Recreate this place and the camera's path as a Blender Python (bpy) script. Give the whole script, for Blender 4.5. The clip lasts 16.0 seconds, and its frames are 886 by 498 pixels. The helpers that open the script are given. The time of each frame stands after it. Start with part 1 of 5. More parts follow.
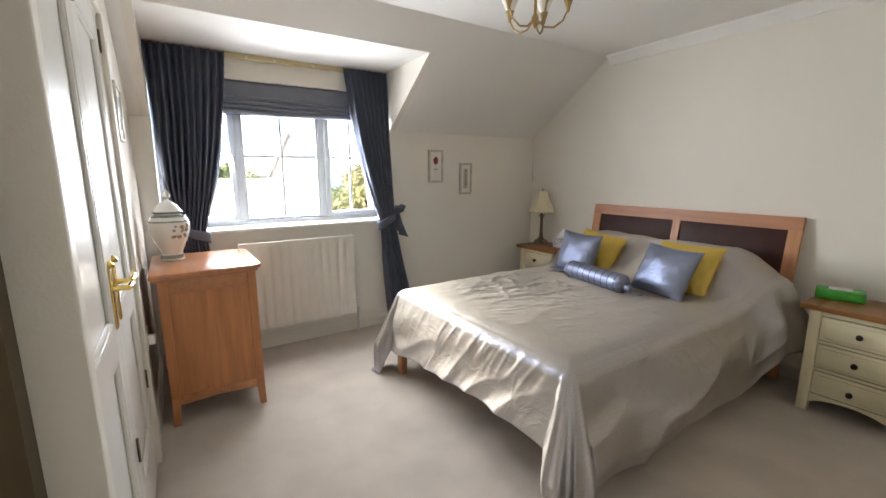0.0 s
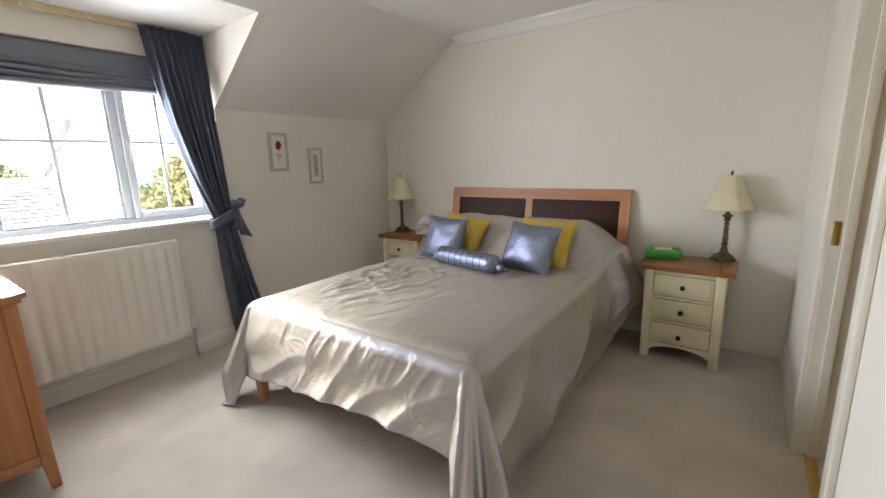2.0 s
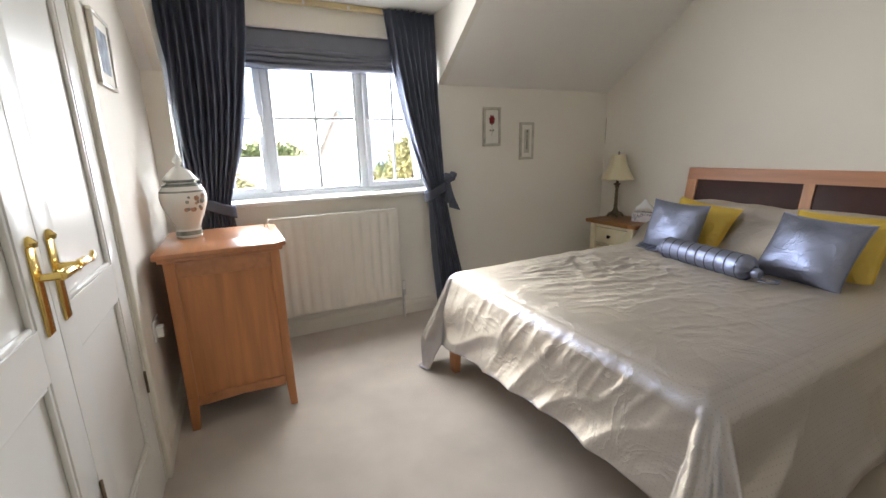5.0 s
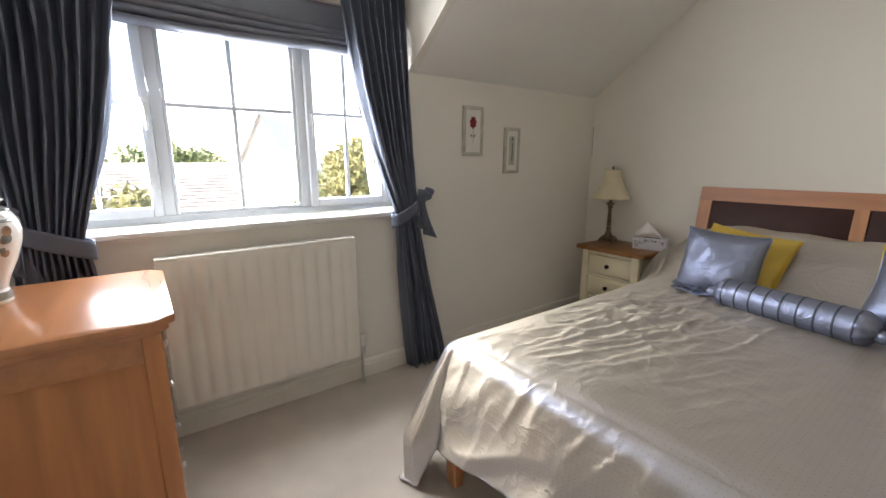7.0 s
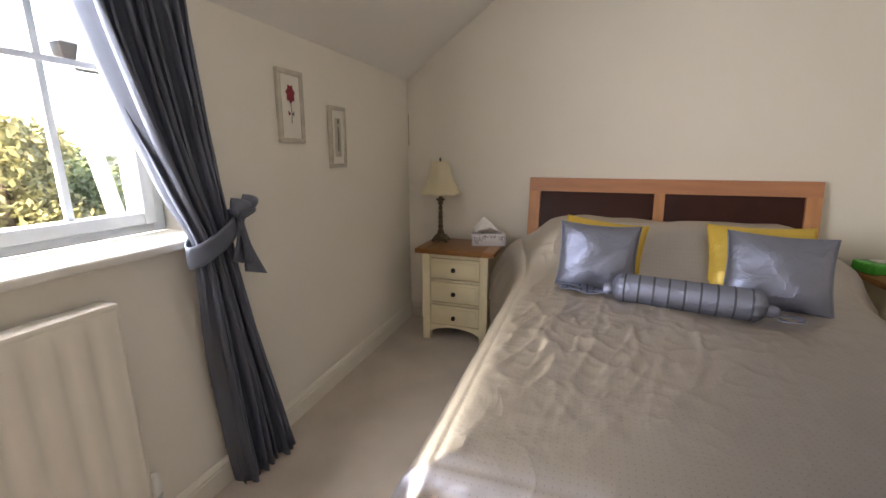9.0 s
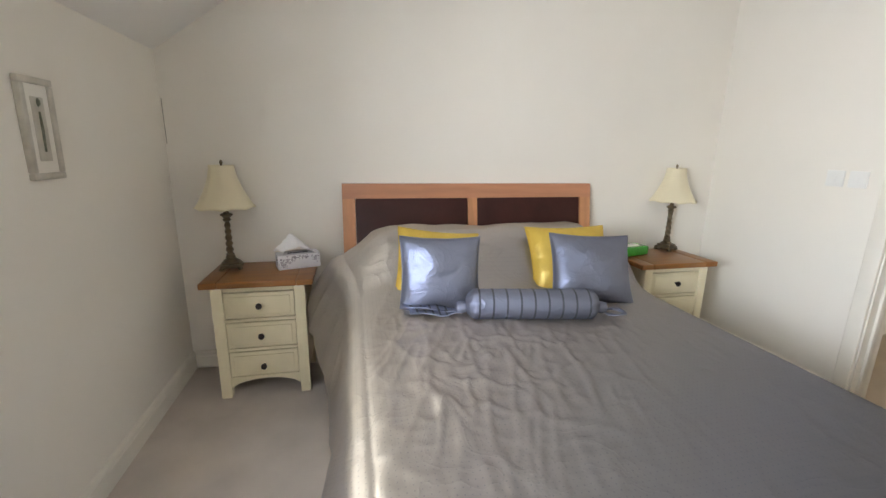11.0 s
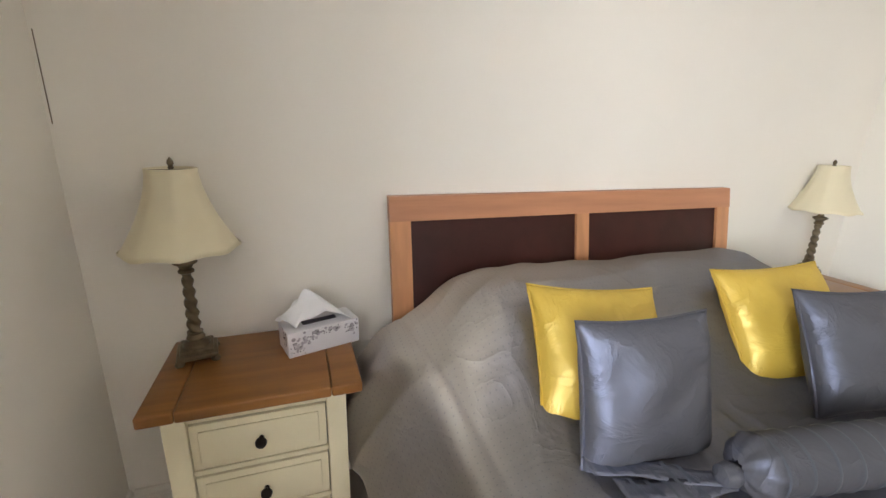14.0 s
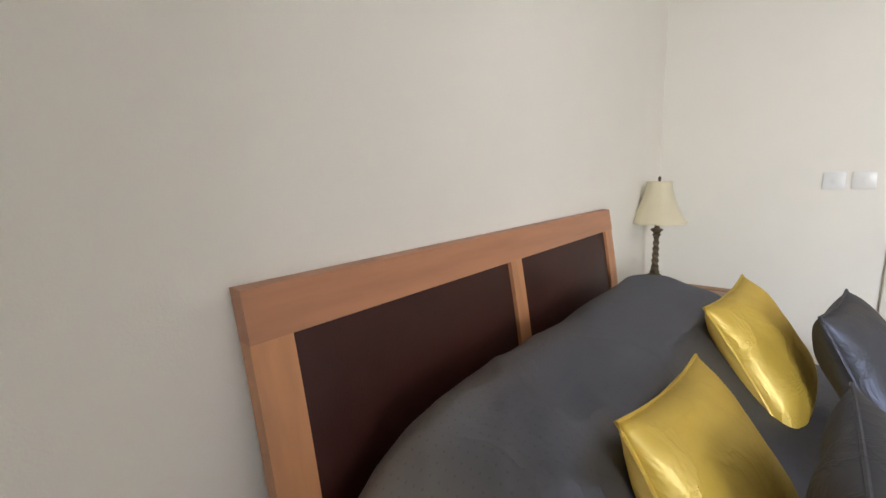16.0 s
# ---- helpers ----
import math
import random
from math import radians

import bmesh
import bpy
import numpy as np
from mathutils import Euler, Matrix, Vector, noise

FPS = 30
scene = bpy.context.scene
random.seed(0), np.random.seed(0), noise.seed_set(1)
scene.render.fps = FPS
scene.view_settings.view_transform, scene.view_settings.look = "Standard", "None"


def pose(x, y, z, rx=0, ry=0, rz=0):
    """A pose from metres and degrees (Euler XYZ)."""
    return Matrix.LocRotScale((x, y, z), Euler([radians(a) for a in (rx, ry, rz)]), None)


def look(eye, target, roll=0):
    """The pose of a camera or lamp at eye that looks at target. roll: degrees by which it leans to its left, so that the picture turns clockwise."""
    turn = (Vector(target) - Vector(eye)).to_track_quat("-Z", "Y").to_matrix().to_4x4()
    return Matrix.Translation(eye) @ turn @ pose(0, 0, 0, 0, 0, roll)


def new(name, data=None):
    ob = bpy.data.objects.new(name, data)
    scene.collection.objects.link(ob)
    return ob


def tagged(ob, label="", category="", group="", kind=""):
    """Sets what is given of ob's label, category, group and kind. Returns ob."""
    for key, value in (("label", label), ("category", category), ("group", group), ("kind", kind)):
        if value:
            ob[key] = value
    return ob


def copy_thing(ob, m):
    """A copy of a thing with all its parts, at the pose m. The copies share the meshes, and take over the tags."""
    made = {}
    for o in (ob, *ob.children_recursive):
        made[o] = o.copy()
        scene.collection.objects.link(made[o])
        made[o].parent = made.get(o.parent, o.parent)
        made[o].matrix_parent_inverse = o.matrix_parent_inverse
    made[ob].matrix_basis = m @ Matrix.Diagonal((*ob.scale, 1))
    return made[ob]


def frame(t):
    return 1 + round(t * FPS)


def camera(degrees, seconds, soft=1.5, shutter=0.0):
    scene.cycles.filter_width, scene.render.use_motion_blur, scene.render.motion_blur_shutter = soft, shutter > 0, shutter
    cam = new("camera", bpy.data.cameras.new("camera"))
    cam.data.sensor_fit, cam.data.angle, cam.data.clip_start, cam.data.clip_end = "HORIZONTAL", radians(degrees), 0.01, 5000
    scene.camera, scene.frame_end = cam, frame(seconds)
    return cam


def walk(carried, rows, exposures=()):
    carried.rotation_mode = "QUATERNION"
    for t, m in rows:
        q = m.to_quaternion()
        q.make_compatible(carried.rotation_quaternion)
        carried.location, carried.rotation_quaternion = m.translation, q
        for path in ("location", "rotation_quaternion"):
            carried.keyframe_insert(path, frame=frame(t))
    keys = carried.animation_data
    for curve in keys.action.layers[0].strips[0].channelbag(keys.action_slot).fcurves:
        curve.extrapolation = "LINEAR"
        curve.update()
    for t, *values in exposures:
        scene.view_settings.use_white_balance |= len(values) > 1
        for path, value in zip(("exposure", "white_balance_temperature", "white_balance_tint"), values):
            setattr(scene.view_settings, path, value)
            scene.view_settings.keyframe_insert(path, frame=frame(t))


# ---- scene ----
cam = camera(93.7, 16.0)
EXPOSURES = [(0, 3.48, 7000, 15), (3.5, 3.48, 7000, 15), (6.5, 3.33, 7100, 15), (8.5, 3.3, 7350, 18), (9.5, 3.68, 7800, 20), (10, 3.92, 7250, 16), (12.5, 3.98, 6650, 14), (13, 4.02, 6800, 15.5), (14, 4.18, 6950, 16), (15, 4.05, 6850, 15), (16, 3.85, 6850, 16)]
PATH = [
    (0, (-0.014, 0.042, 1.362), (1.056, 1.694, 1.008), -0.2),
    (0.5, (0.036, 0.131, 1.33), (1.245, 1.677, 0.944), 0.2),
    (1, (0.106, 0.216, 1.313), (1.483, 1.616, 0.93), -0.5),
    (1.5, (0.102, 0.298, 1.311), (1.645, 1.508, 0.917), -1.7),
    (2, (0.092, 0.319, 1.312), (1.666, 1.483, 0.905), -1.7),
    (2.5, (0.104, 0.303, 1.311), (1.563, 1.608, 0.9), -1.3),
    (3, (0.121, 0.285, 1.306), (1.364, 1.794, 0.886), -0.7),
    (3.5, (0.152, 0.259, 1.3), (1.164, 1.929, 0.864), -0.1),
    (6, (0.297, 0.883, 1.228), (1.147, 2.637, 0.779), -1.8),
    (6.5, (0.36, 1.101, 1.238), (1.286, 2.827, 0.833), -0.6),
    (7, (0.358, 1.39, 1.244), (1.508, 2.974, 0.832), -0.2),
    (7.5, (0.411, 1.628, 1.232), (1.739, 3.065, 0.816), -0.3),
    (8, (0.501, 1.896, 1.24), (1.997, 3.158, 0.826), -0.0),
    (8.5, (0.52, 2.139, 1.25), (2.233, 3.078, 0.818), -0.1),
    (9, (0.563, 2.295, 1.237), (2.405, 2.93, 0.786), -0.2),
    (9.5, (0.738, 2.415, 1.244), (2.666, 2.723, 0.812), -0.1),
    (10, (0.836, 2.488, 1.262), (2.788, 2.409, 0.835), 0.7),
    (12.5, (1.277, 2.792, 1.287), (3.143, 2.265, 0.796), 1.3),
    (13, (1.524, 2.88, 1.312), (3.37, 2.325, 0.779), 1.7),
    (13.5, (1.769, 2.975, 1.287), (3.598, 2.36, 0.761), 1.4),
    (14, (2.061, 2.958, 1.285), (3.881, 2.322, 0.75), 1.4),
    (14.5, (2.291, 2.97, 1.263), (4.075, 2.209, 0.772), 1.5),
    (15, (2.507, 3.026, 1.25), (4.172, 2.017, 0.79), 0.3),
    (15.5, (2.706, 2.99, 1.221), (4.211, 1.729, 0.841), -1.2),
    (16, (2.832, 2.931, 1.233), (4.12, 1.439, 0.895), -1.8),
]
walk(cam, [(t, look(eye, target, roll)) for t, eye, target, roll in PATH], EXPOSURES)

# ---- light ----
SUN_EL, SUN_AZ = 38.0, 250.0
world = bpy.data.worlds.new("sky")
scene.world = world
world.use_nodes = True
wn = world.node_tree.nodes
sky = wn.new("ShaderNodeTexSky")
sky.sky_type = "NISHITA"
sky.sun_disc = False
sky.sun_elevation = radians(SUN_EL)
sky.sun_rotation = radians(SUN_AZ)
sky.air_density, sky.dust_density, sky.ozone_density = 1.0, 1.0, 1.0
wn["Background"].inputs[1].default_value = 0.12
world.node_tree.links.new(sky.outputs[0], wn["Background"].inputs[0])
sun_data = bpy.data.lights.new("sun", "SUN")
sun_data.energy, sun_data.angle, sun_data.color = 1.6, radians(12), (1.0, 0.96, 0.9)
sun = new("sun", sun_data)
az = radians(SUN_AZ)
sun.matrix_world = look((0, 0, 30), (-30 * math.sin(az), -30 * math.cos(az), 30 - 30 * math.tan(radians(SUN_EL))))

# added area lamp in the window's opening: stands for sky daylight, falling inwards and down
win_data = bpy.data.lights.new("window_daylight", "AREA")
win_data.shape, win_data.size, win_data.size_y = "RECTANGLE", 1.66, 0.86
win_data.energy, win_data.color, win_data.spread = 11.5, (0.82, 0.91, 1.0), radians(160)
win_light = new("window_daylight", win_data)
win_light.matrix_world = look((0.81, 3.935, 1.42), (1.0, 3.935 - math.cos(radians(20)), 1.42 - math.sin(radians(20))))


# ---- materials ----
def mat(name, col, rough=0.5, metal=0.0, var=0.06, scale=6.0, bump=0.1, bscale=80.0, spec=0.5, sheen=0.0, stretch=(1, 1, 1), coat=0.0, dist=0.002):
    m = bpy.data.materials.new(name)
    m.use_nodes = True
    nt = m.node_tree
    b = nt.nodes["Principled BSDF"]
    tc = nt.nodes.new("ShaderNodeTexCoord")
    mp = nt.nodes.new("ShaderNodeMapping")
    mp.inputs["Scale"].default_value = stretch
    nt.links.new(tc.outputs["Object"], mp.inputs[0])
    n1 = nt.nodes.new("ShaderNodeTexNoise")
    n1.inputs["Scale"].default_value = scale
    n1.inputs["Detail"].default_value = 5
    nt.links.new(mp.outputs[0], n1.inputs["Vector"])
    n2 = nt.nodes.new("ShaderNodeTexNoise")
    n2.inputs["Scale"].default_value = bscale
    n2.inputs["Detail"].default_value = 3
    nt.links.new(mp.outputs[0], n2.inputs["Vector"])
    ramp = nt.nodes.new("ShaderNodeValToRGB")
    lo = [max(0, c * (1 - var)) for c in col]
    hi = [min(1, c * (1 + var)) for c in col]
    ramp.color_ramp.elements[0].position, ramp.color_ramp.elements[1].position = 0.32, 0.68
    ramp.color_ramp.elements[0].color, ramp.color_ramp.elements[1].color = (*lo, 1), (*hi, 1)
    nt.links.new(n1.outputs[0], ramp.inputs[0])
    nt.links.new(ramp.outputs[0], b.inputs["Base Color"])
    rr = nt.nodes.new("ShaderNodeMapRange")
    rr.inputs["To Min"].default_value, rr.inputs["To Max"].default_value = max(0.02, rough - 0.07), min(1, rough + 0.07)
    nt.links.new(n1.outputs[0], rr.inputs[0])
    nt.links.new(rr.outputs[0], b.inputs["Roughness"])
    bp = nt.nodes.new("ShaderNodeBump")
    bp.inputs["Strength"].default_value, bp.inputs["Distance"].default_value = bump, dist
    nt.links.new(n2.outputs[0], bp.inputs["Height"])
    nt.links.new(bp.outputs[0], b.inputs["Normal"])
    b.inputs["Metallic"].default_value = metal
    b.inputs["Specular IOR Level"].default_value = spec
    b.inputs["Sheen Weight"].default_value = sheen
    b.inputs["Coat Weight"].default_value = coat
    return m


def satin(name, base, shine, rough=0.33, weight=0.5, wrinkle=0.25, dots=False, crease=0.0, shine2=None, mix=0.5, rough2=0.2, aniso=0.0, least=0.2, begin=0.0, full=1.0, tight=0.0, aniso2=None, thread=None, cscale=3.2):
    """Woven shot satin: a dull body colour with a sheen of another colour. thread: a fixed world direction; seen along
    it the sheen fades.
    """
    m = mat(name, base, rough=0.7, var=0.07, scale=9, bump=wrinkle, bscale=7, spec=0.2, dist=0.02)
    nt = m.node_tree
    b = nt.nodes["Principled BSDF"]
    out = nt.nodes["Material Output"]
    g = nt.nodes.new("ShaderNodeBsdfAnisotropic")
    g.inputs["Color"].default_value = (*shine, 1)
    g.inputs["Roughness"].default_value = rough
    nt.links.new(b.inputs["Normal"].links[0].from_socket, g.inputs["Normal"])
    lw = nt.nodes.new("ShaderNodeLayerWeight")
    lw.inputs["Blend"].default_value = 0.5
    if thread:
        th = nt.nodes.new("ShaderNodeCombineXYZ")
        for k in range(3):
            th.inputs[k].default_value = thread[k]
        nt.links.new(th.outputs[0], lw.inputs["Normal"])
    mr = nt.nodes.new("ShaderNodeMapRange")
    mr.inputs["From Min"].default_value, mr.inputs["From Max"].default_value = begin, full
    mr.inputs["To Min"].default_value, mr.inputs["To Max"].default_value = weight * least, weight
    nt.links.new(lw.outputs["Facing"], mr.inputs[0])
    mx = nt.nodes.new("ShaderNodeMixShader")
    nt.links.new(mr.outputs[0], mx.inputs[0])
    nt.links.new(b.outputs[0], mx.inputs[1])
    nt.links.new(g.outputs[0], mx.inputs[2])
    nt.links.new(mx.outputs[0], out.inputs[0])
    g2 = nt.nodes.new("ShaderNodeBsdfAnisotropic")
    g2.inputs["Color"].default_value = (*(shine2 or shine), 1)
    g2.inputs["Roughness"].default_value = rough + rough2
    ms = nt.nodes.new("ShaderNodeMixShader")
    ms.inputs[0].default_value = mix
    if aniso:
        tg = nt.nodes.new("ShaderNodeTangent")
        tg.direction_type = "UV_MAP"
        for gl, amount in ((g, aniso), (g2, -(aniso2 or aniso))):
            gl.inputs["Anisotropy"].default_value = amount
            nt.links.new(tg.outputs[0], gl.inputs["Tangent"])
    nt.links.new(g.outputs[0], ms.inputs[1])
    nt.links.new(g2.outputs[0], ms.inputs[2])
    nt.links.new(ms.outputs[0], mx.inputs[2])
    if tight:
        mt = nt.nodes.new("ShaderNodeMixShader")
        mt.inputs[0].default_value = tight
        nt.links.new(mx.outputs[0], mt.inputs[1])
        nt.links.new(g.outputs[0], mt.inputs[2])
        nt.links.new(mt.outputs[0], out.inputs[0])
    if crease:
        tq = nt.nodes.new("ShaderNodeTexCoord")
        nq = nt.nodes.new("ShaderNodeTexNoise")
        nq.inputs["Scale"].default_value, nq.inputs["Detail"].default_value, nq.inputs["Distortion"].default_value = cscale, 4, 0.9
        nt.links.new(tq.outputs["Object"], nq.inputs["Vector"])
        sb = nt.nodes.new("ShaderNodeMath")
        sb.operation = "SUBTRACT"
        sb.inputs[1].default_value = 0.5
        ab = nt.nodes.new("ShaderNodeMath")
        ab.operation = "ABSOLUTE"
        pw = nt.nodes.new("ShaderNodeMath")
        pw.operation = "POWER"
        pw.inputs[1].default_value = 0.55
        nt.links.new(nq.outputs[0], sb.inputs[0])
        nt.links.new(sb.outputs[0], ab.inputs[0])
        nt.links.new(ab.outputs[0], pw.inputs[0])
        bq = nt.nodes.new("ShaderNodeBump")
        bq.inputs["Strength"].default_value, bq.inputs["Distance"].default_value = crease, 0.1 / cscale
        bq.invert = True
        nt.links.new(pw.outputs[0], bq.inputs["Height"])
        nt.links.new(b.inputs["Normal"].links[0].from_socket, bq.inputs["Normal"])
        nt.links.new(bq.outputs[0], b.inputs["Normal"])
        nt.links.new(bq.outputs[0], g.inputs["Normal"])
        nt.links.new(bq.outputs[0], g2.inputs["Normal"])
    if dots:
        tc = nt.nodes.new("ShaderNodeTexCoord")
        vo = nt.nodes.new("ShaderNodeTexVoronoi")
        vo.inputs["Scale"].default_value = 150
        vo.inputs["Randomness"].default_value = 0.0
        nt.links.new(tc.outputs["UV"], vo.inputs["Vector"])
        lt = nt.nodes.new("ShaderNodeMath")
        lt.operation = "LESS_THAN"
        lt.inputs[1].default_value = 0.11
        nt.links.new(vo.outputs["Distance"], lt.inputs[0])
        mc = nt.nodes.new("ShaderNodeMix")
        mc.data_type = "RGBA"
        mc.inputs[7].default_value = (base[0] * 0.82, base[1] * 0.82, base[2] * 0.82, 1)
        nt.links.new(lt.outputs[0], mc.inputs[0])
        nt.links.new(b.inputs["Base Color"].links[0].from_socket, mc.inputs[6])
        nt.links.new(mc.outputs[2], b.inputs["Base Color"])
        m2 = nt.nodes.new("ShaderNodeMix")
        m2.data_type = "RGBA"
        m2.inputs[6].default_value = (*(shine2 or shine), 1)
        m2.inputs[7].default_value = (*[0.72 * c for c in (shine2 or shine)], 1)
        nt.links.new(lt.outputs[0], m2.inputs[0])
        nt.links.new(m2.outputs[2], g2.inputs["Color"])
    return m


WALL = mat("wall_paint", (0.83, 0.79, 0.71), 0.75, var=0.02, scale=1.5, bump=0.15, bscale=240, spec=0.25)
CEIL = mat("ceiling_paint", (0.87, 0.85, 0.81), 0.85, var=0.015, scale=2, bump=0.12, bscale=200, spec=0.2)
GLOSS = mat("white_gloss_paint", (0.80, 0.78, 0.73), 0.32, var=0.02, scale=3, bump=0.05, bscale=30, coat=0.2)
SATINWOOD = mat("cream_trim_paint", (0.80, 0.76, 0.67), 0.35, var=0.03, scale=4, bump=0.06, bscale=50)
CARPET = mat("beige_carpet", (0.66, 0.58, 0.50), 0.95, var=0.09, scale=3.5, bump=0.9, bscale=420, spec=0.1, sheen=0.15, dist=0.006)
BEECH = mat("beech_wood", (0.50, 0.20, 0.075), 0.42, var=0.16, scale=3, bump=0.06, bscale=90, stretch=(8, 8, 0.7), coat=0.1)
BEECH_TOP = mat("beech_wood_top", (0.46, 0.19, 0.08), 0.30, var=0.14, scale=3, bump=0.04, bscale=90, stretch=(8, 0.7, 8), coat=0.35)
BEECH_Y = mat("cherry_headboard_wood", (0.49, 0.22, 0.115), 0.42, var=0.13, scale=3, bump=0.05, bscale=90, stretch=(8, 0.7, 8))
BEECH_Z = mat("cherry_post_wood", (0.56, 0.26, 0.12), 0.42, var=0.13, scale=3, bump=0.05, bscale=90, stretch=(8, 8, 0.7))
OAK = mat("honey_oak_top", (0.27, 0.11, 0.025), 0.38, var=0.22, scale=3, bump=0.08, bscale=80, stretch=(9, 0.8, 9), coat=0.15)
# brown that carries the shadow of the gap by the nib
SHADOWBROWN = mat("shadow_brown", (0.10, 0.07, 0.035), 0.5, var=0.2, scale=3, bump=0.06, bscale=90, stretch=(8, 8, 0.7))
LEATHER = mat("oxblood_leather", (0.046, 0.012, 0.009), 0.5, var=0.2, scale=8, bump=0.35, bscale=220, spec=0.3)
CREAM = mat("cream_painted_wood", (0.78, 0.70, 0.48), 0.45, var=0.05, scale=5, bump=0.10, bscale=70)
BRASS = mat("polished_brass", (0.83, 0.60, 0.20), 0.18, metal=1, var=0.06, bump=0.03)
DARKKNOB = mat("dark_bronze", (0.03, 0.022, 0.018), 0.35, metal=0.6, var=0.2, bump=0.1)
BRONZE = mat("antique_bronze_resin", (0.14, 0.105, 0.06), 0.42, metal=0.45, var=0.35, scale=25, bump=0.5, bscale=120)
SHADE = mat("cream_silk_shade", (0.74, 0.66, 0.46), 0.7, var=0.04, scale=6, bump=0.15, bscale=300, sheen=0.2)
CURTAIN = satin("slate_curtain_fabric", (0.080, 0.088, 0.112), (0.46, 0.52, 0.66), 0.40, 0.42, 0.25)
BLIND = satin("slate_blind_fabric", (0.17, 0.175, 0.195), (0.42, 0.45, 0.58), 0.45, 0.4, 0.12)
# blue sky light from the window is put into the shine of both satins
SPREAD = satin("taupe_satin_spread", (0.043, 0.039, 0.035), (0.55, 0.67, 1.0), 0.38, 0.58, 0.2, dots=True, crease=0.26, shine2=(0.90, 0.79, 0.62), mix=0.80, rough2=0.14, aniso=0.2, aniso2=0.45, least=0.05, begin=0.07, full=0.62, tight=0.10, thread=(0.0, 0.857, 0.515), cscale=5.0)
CUSH = satin("silver_blue_satin", (0.052, 0.050, 0.051), (0.56, 0.66, 1.0), 0.45, 0.40, 0.15, crease=0.55, shine2=(0.50, 0.51, 0.55), mix=0.35, rough2=0.15, least=0.16, begin=0.05, full=0.65, thread=(0.0, 0.857, 0.515), cscale=11.0)
YELLOW = satin("gold_satin", (0.56, 0.37, 0.05), (1.0, 0.84, 0.38), 0.38, 0.30, 0.3, crease=0.6, shine2=(0.92, 0.72, 0.24), least=0.7, cscale=9.0)
STRIPE = mat("dark_slate_ribbon", (0.05, 0.06, 0.08), 0.45, var=0.1)
UPVC = mat("white_upvc", (0.66, 0.70, 0.74), 0.25, var=0.015, bump=0.02)
RADW = mat("white_radiator_enamel", (0.80, 0.76, 0.68), 0.32, var=0.02, bump=0.02)
CHROME = mat("chrome", (0.7, 0.7, 0.7), 0.34, metal=1, var=0.03, bump=0.02)
SILVERF = mat("silver_frame", (0.55, 0.52, 0.45), 0.35, metal=0.5, var=0.12, scale=20, bump=0.2)
MOUNT = mat("white_mount_card", (0.80, 0.77, 0.70), 0.8, var=0.02)
REDP = mat("dark_red_petal", (0.26, 0.012, 0.02), 0.6, var=0.25, scale=40)
STEM = mat("grey_green_print", (0.16, 0.17, 0.12), 0.7, var=0.25, scale=40)
BLUEPR = mat("blue_grey_print", (0.22, 0.26, 0.32), 0.6, var=0.5, scale=22)
PORC = mat("white_glazed_porcelain", (0.76, 0.75, 0.70), 0.14, var=0.03, bump=0.02, coat=0.4)
GREYBAND = mat("grey_green_glaze", (0.24, 0.26, 0.23), 0.2, var=0.3, scale=40, bump=0.02, coat=0.3)
OLDBRASS = mat("antique_brass", (0.36, 0.25, 0.11), 0.32, metal=1, var=0.15, bump=0.05)
ORANGEP = mat("orange_glaze", (0.40, 0.25, 0.17), 0.2, var=0.35, scale=40, bump=0.02, coat=0.3)
TISSUE = mat("white_tissue", (0.86, 0.86, 0.86), 0.9, var=0.02, bump=0.3, bscale=60)
TBOX = mat("printed_white_card", (0.72, 0.70, 0.72), 0.5, var=0.05, bump=0.03)
MAUVE = mat("mauve_floral_ink", (0.40, 0.37, 0.40), 0.5, var=0.3, scale=60, bump=0.03)
INK = mat("dark_floral_ink", (0.05, 0.04, 0.06), 0.5, var=0.4, scale=60, bump=0.03)
GREEN = mat("green_plastic_wrap", (0.05, 0.42, 0.05), 0.25, var=0.15, scale=12, bump=0.3, bscale=25)
WHITEP = mat("white_plastic", (0.80, 0.79, 0.75), 0.3, var=0.02, bump=0.02)
# near-black that carries the unlit depth of drawer gaps and far panes
UNLIT = mat("unlit_dark", (0.02, 0.018, 0.015), 0.8)
POLEW = mat("pale_wood_batten", (0.62, 0.50, 0.28), 0.5, var=0.08, stretch=(1, 8, 8))
GRASS = mat("grass", (0.045, 0.05, 0.022), 0.9, var=0.4, scale=0.6, bump=0.6, bscale=20)
ROOFT = mat("roof_tile", (0.36, 0.31, 0.27), 0.85, var=0.2, scale=2, bump=0.3, bscale=12)
BRICK = mat("buff_brick", (0.26, 0.22, 0.18), 0.9, var=0.2, scale=5, bump=0.4, bscale=25)
# roof tile with the bright daylight on it put into a paler colour
SUNLIT_TILE = mat("sunlit_pale_tile", (0.62, 0.58, 0.54), 0.8, var=0.12, scale=2, bump=0.3, bscale=12)
WHITER = mat("white_house_render", (0.74, 0.72, 0.68), 0.85, var=0.05, scale=2, bump=0.3, bscale=30)
RENDER = mat("pale_house_render", (0.40, 0.34, 0.28), 0.85, var=0.08, scale=3, bump=0.3, bscale=30)
LEAF = mat("leaf", (0.11, 0.14, 0.05), 0.6, var=0.5, scale=1.5, bump=0.2)
LEAFY = mat("yellow_leaf", (0.19, 0.18, 0.07), 0.6, var=0.5, scale=1.5, bump=0.2)
BARK = mat("bark", (0.12, 0.09, 0.06), 0.9, var=0.3, bump=0.6, bscale=30)

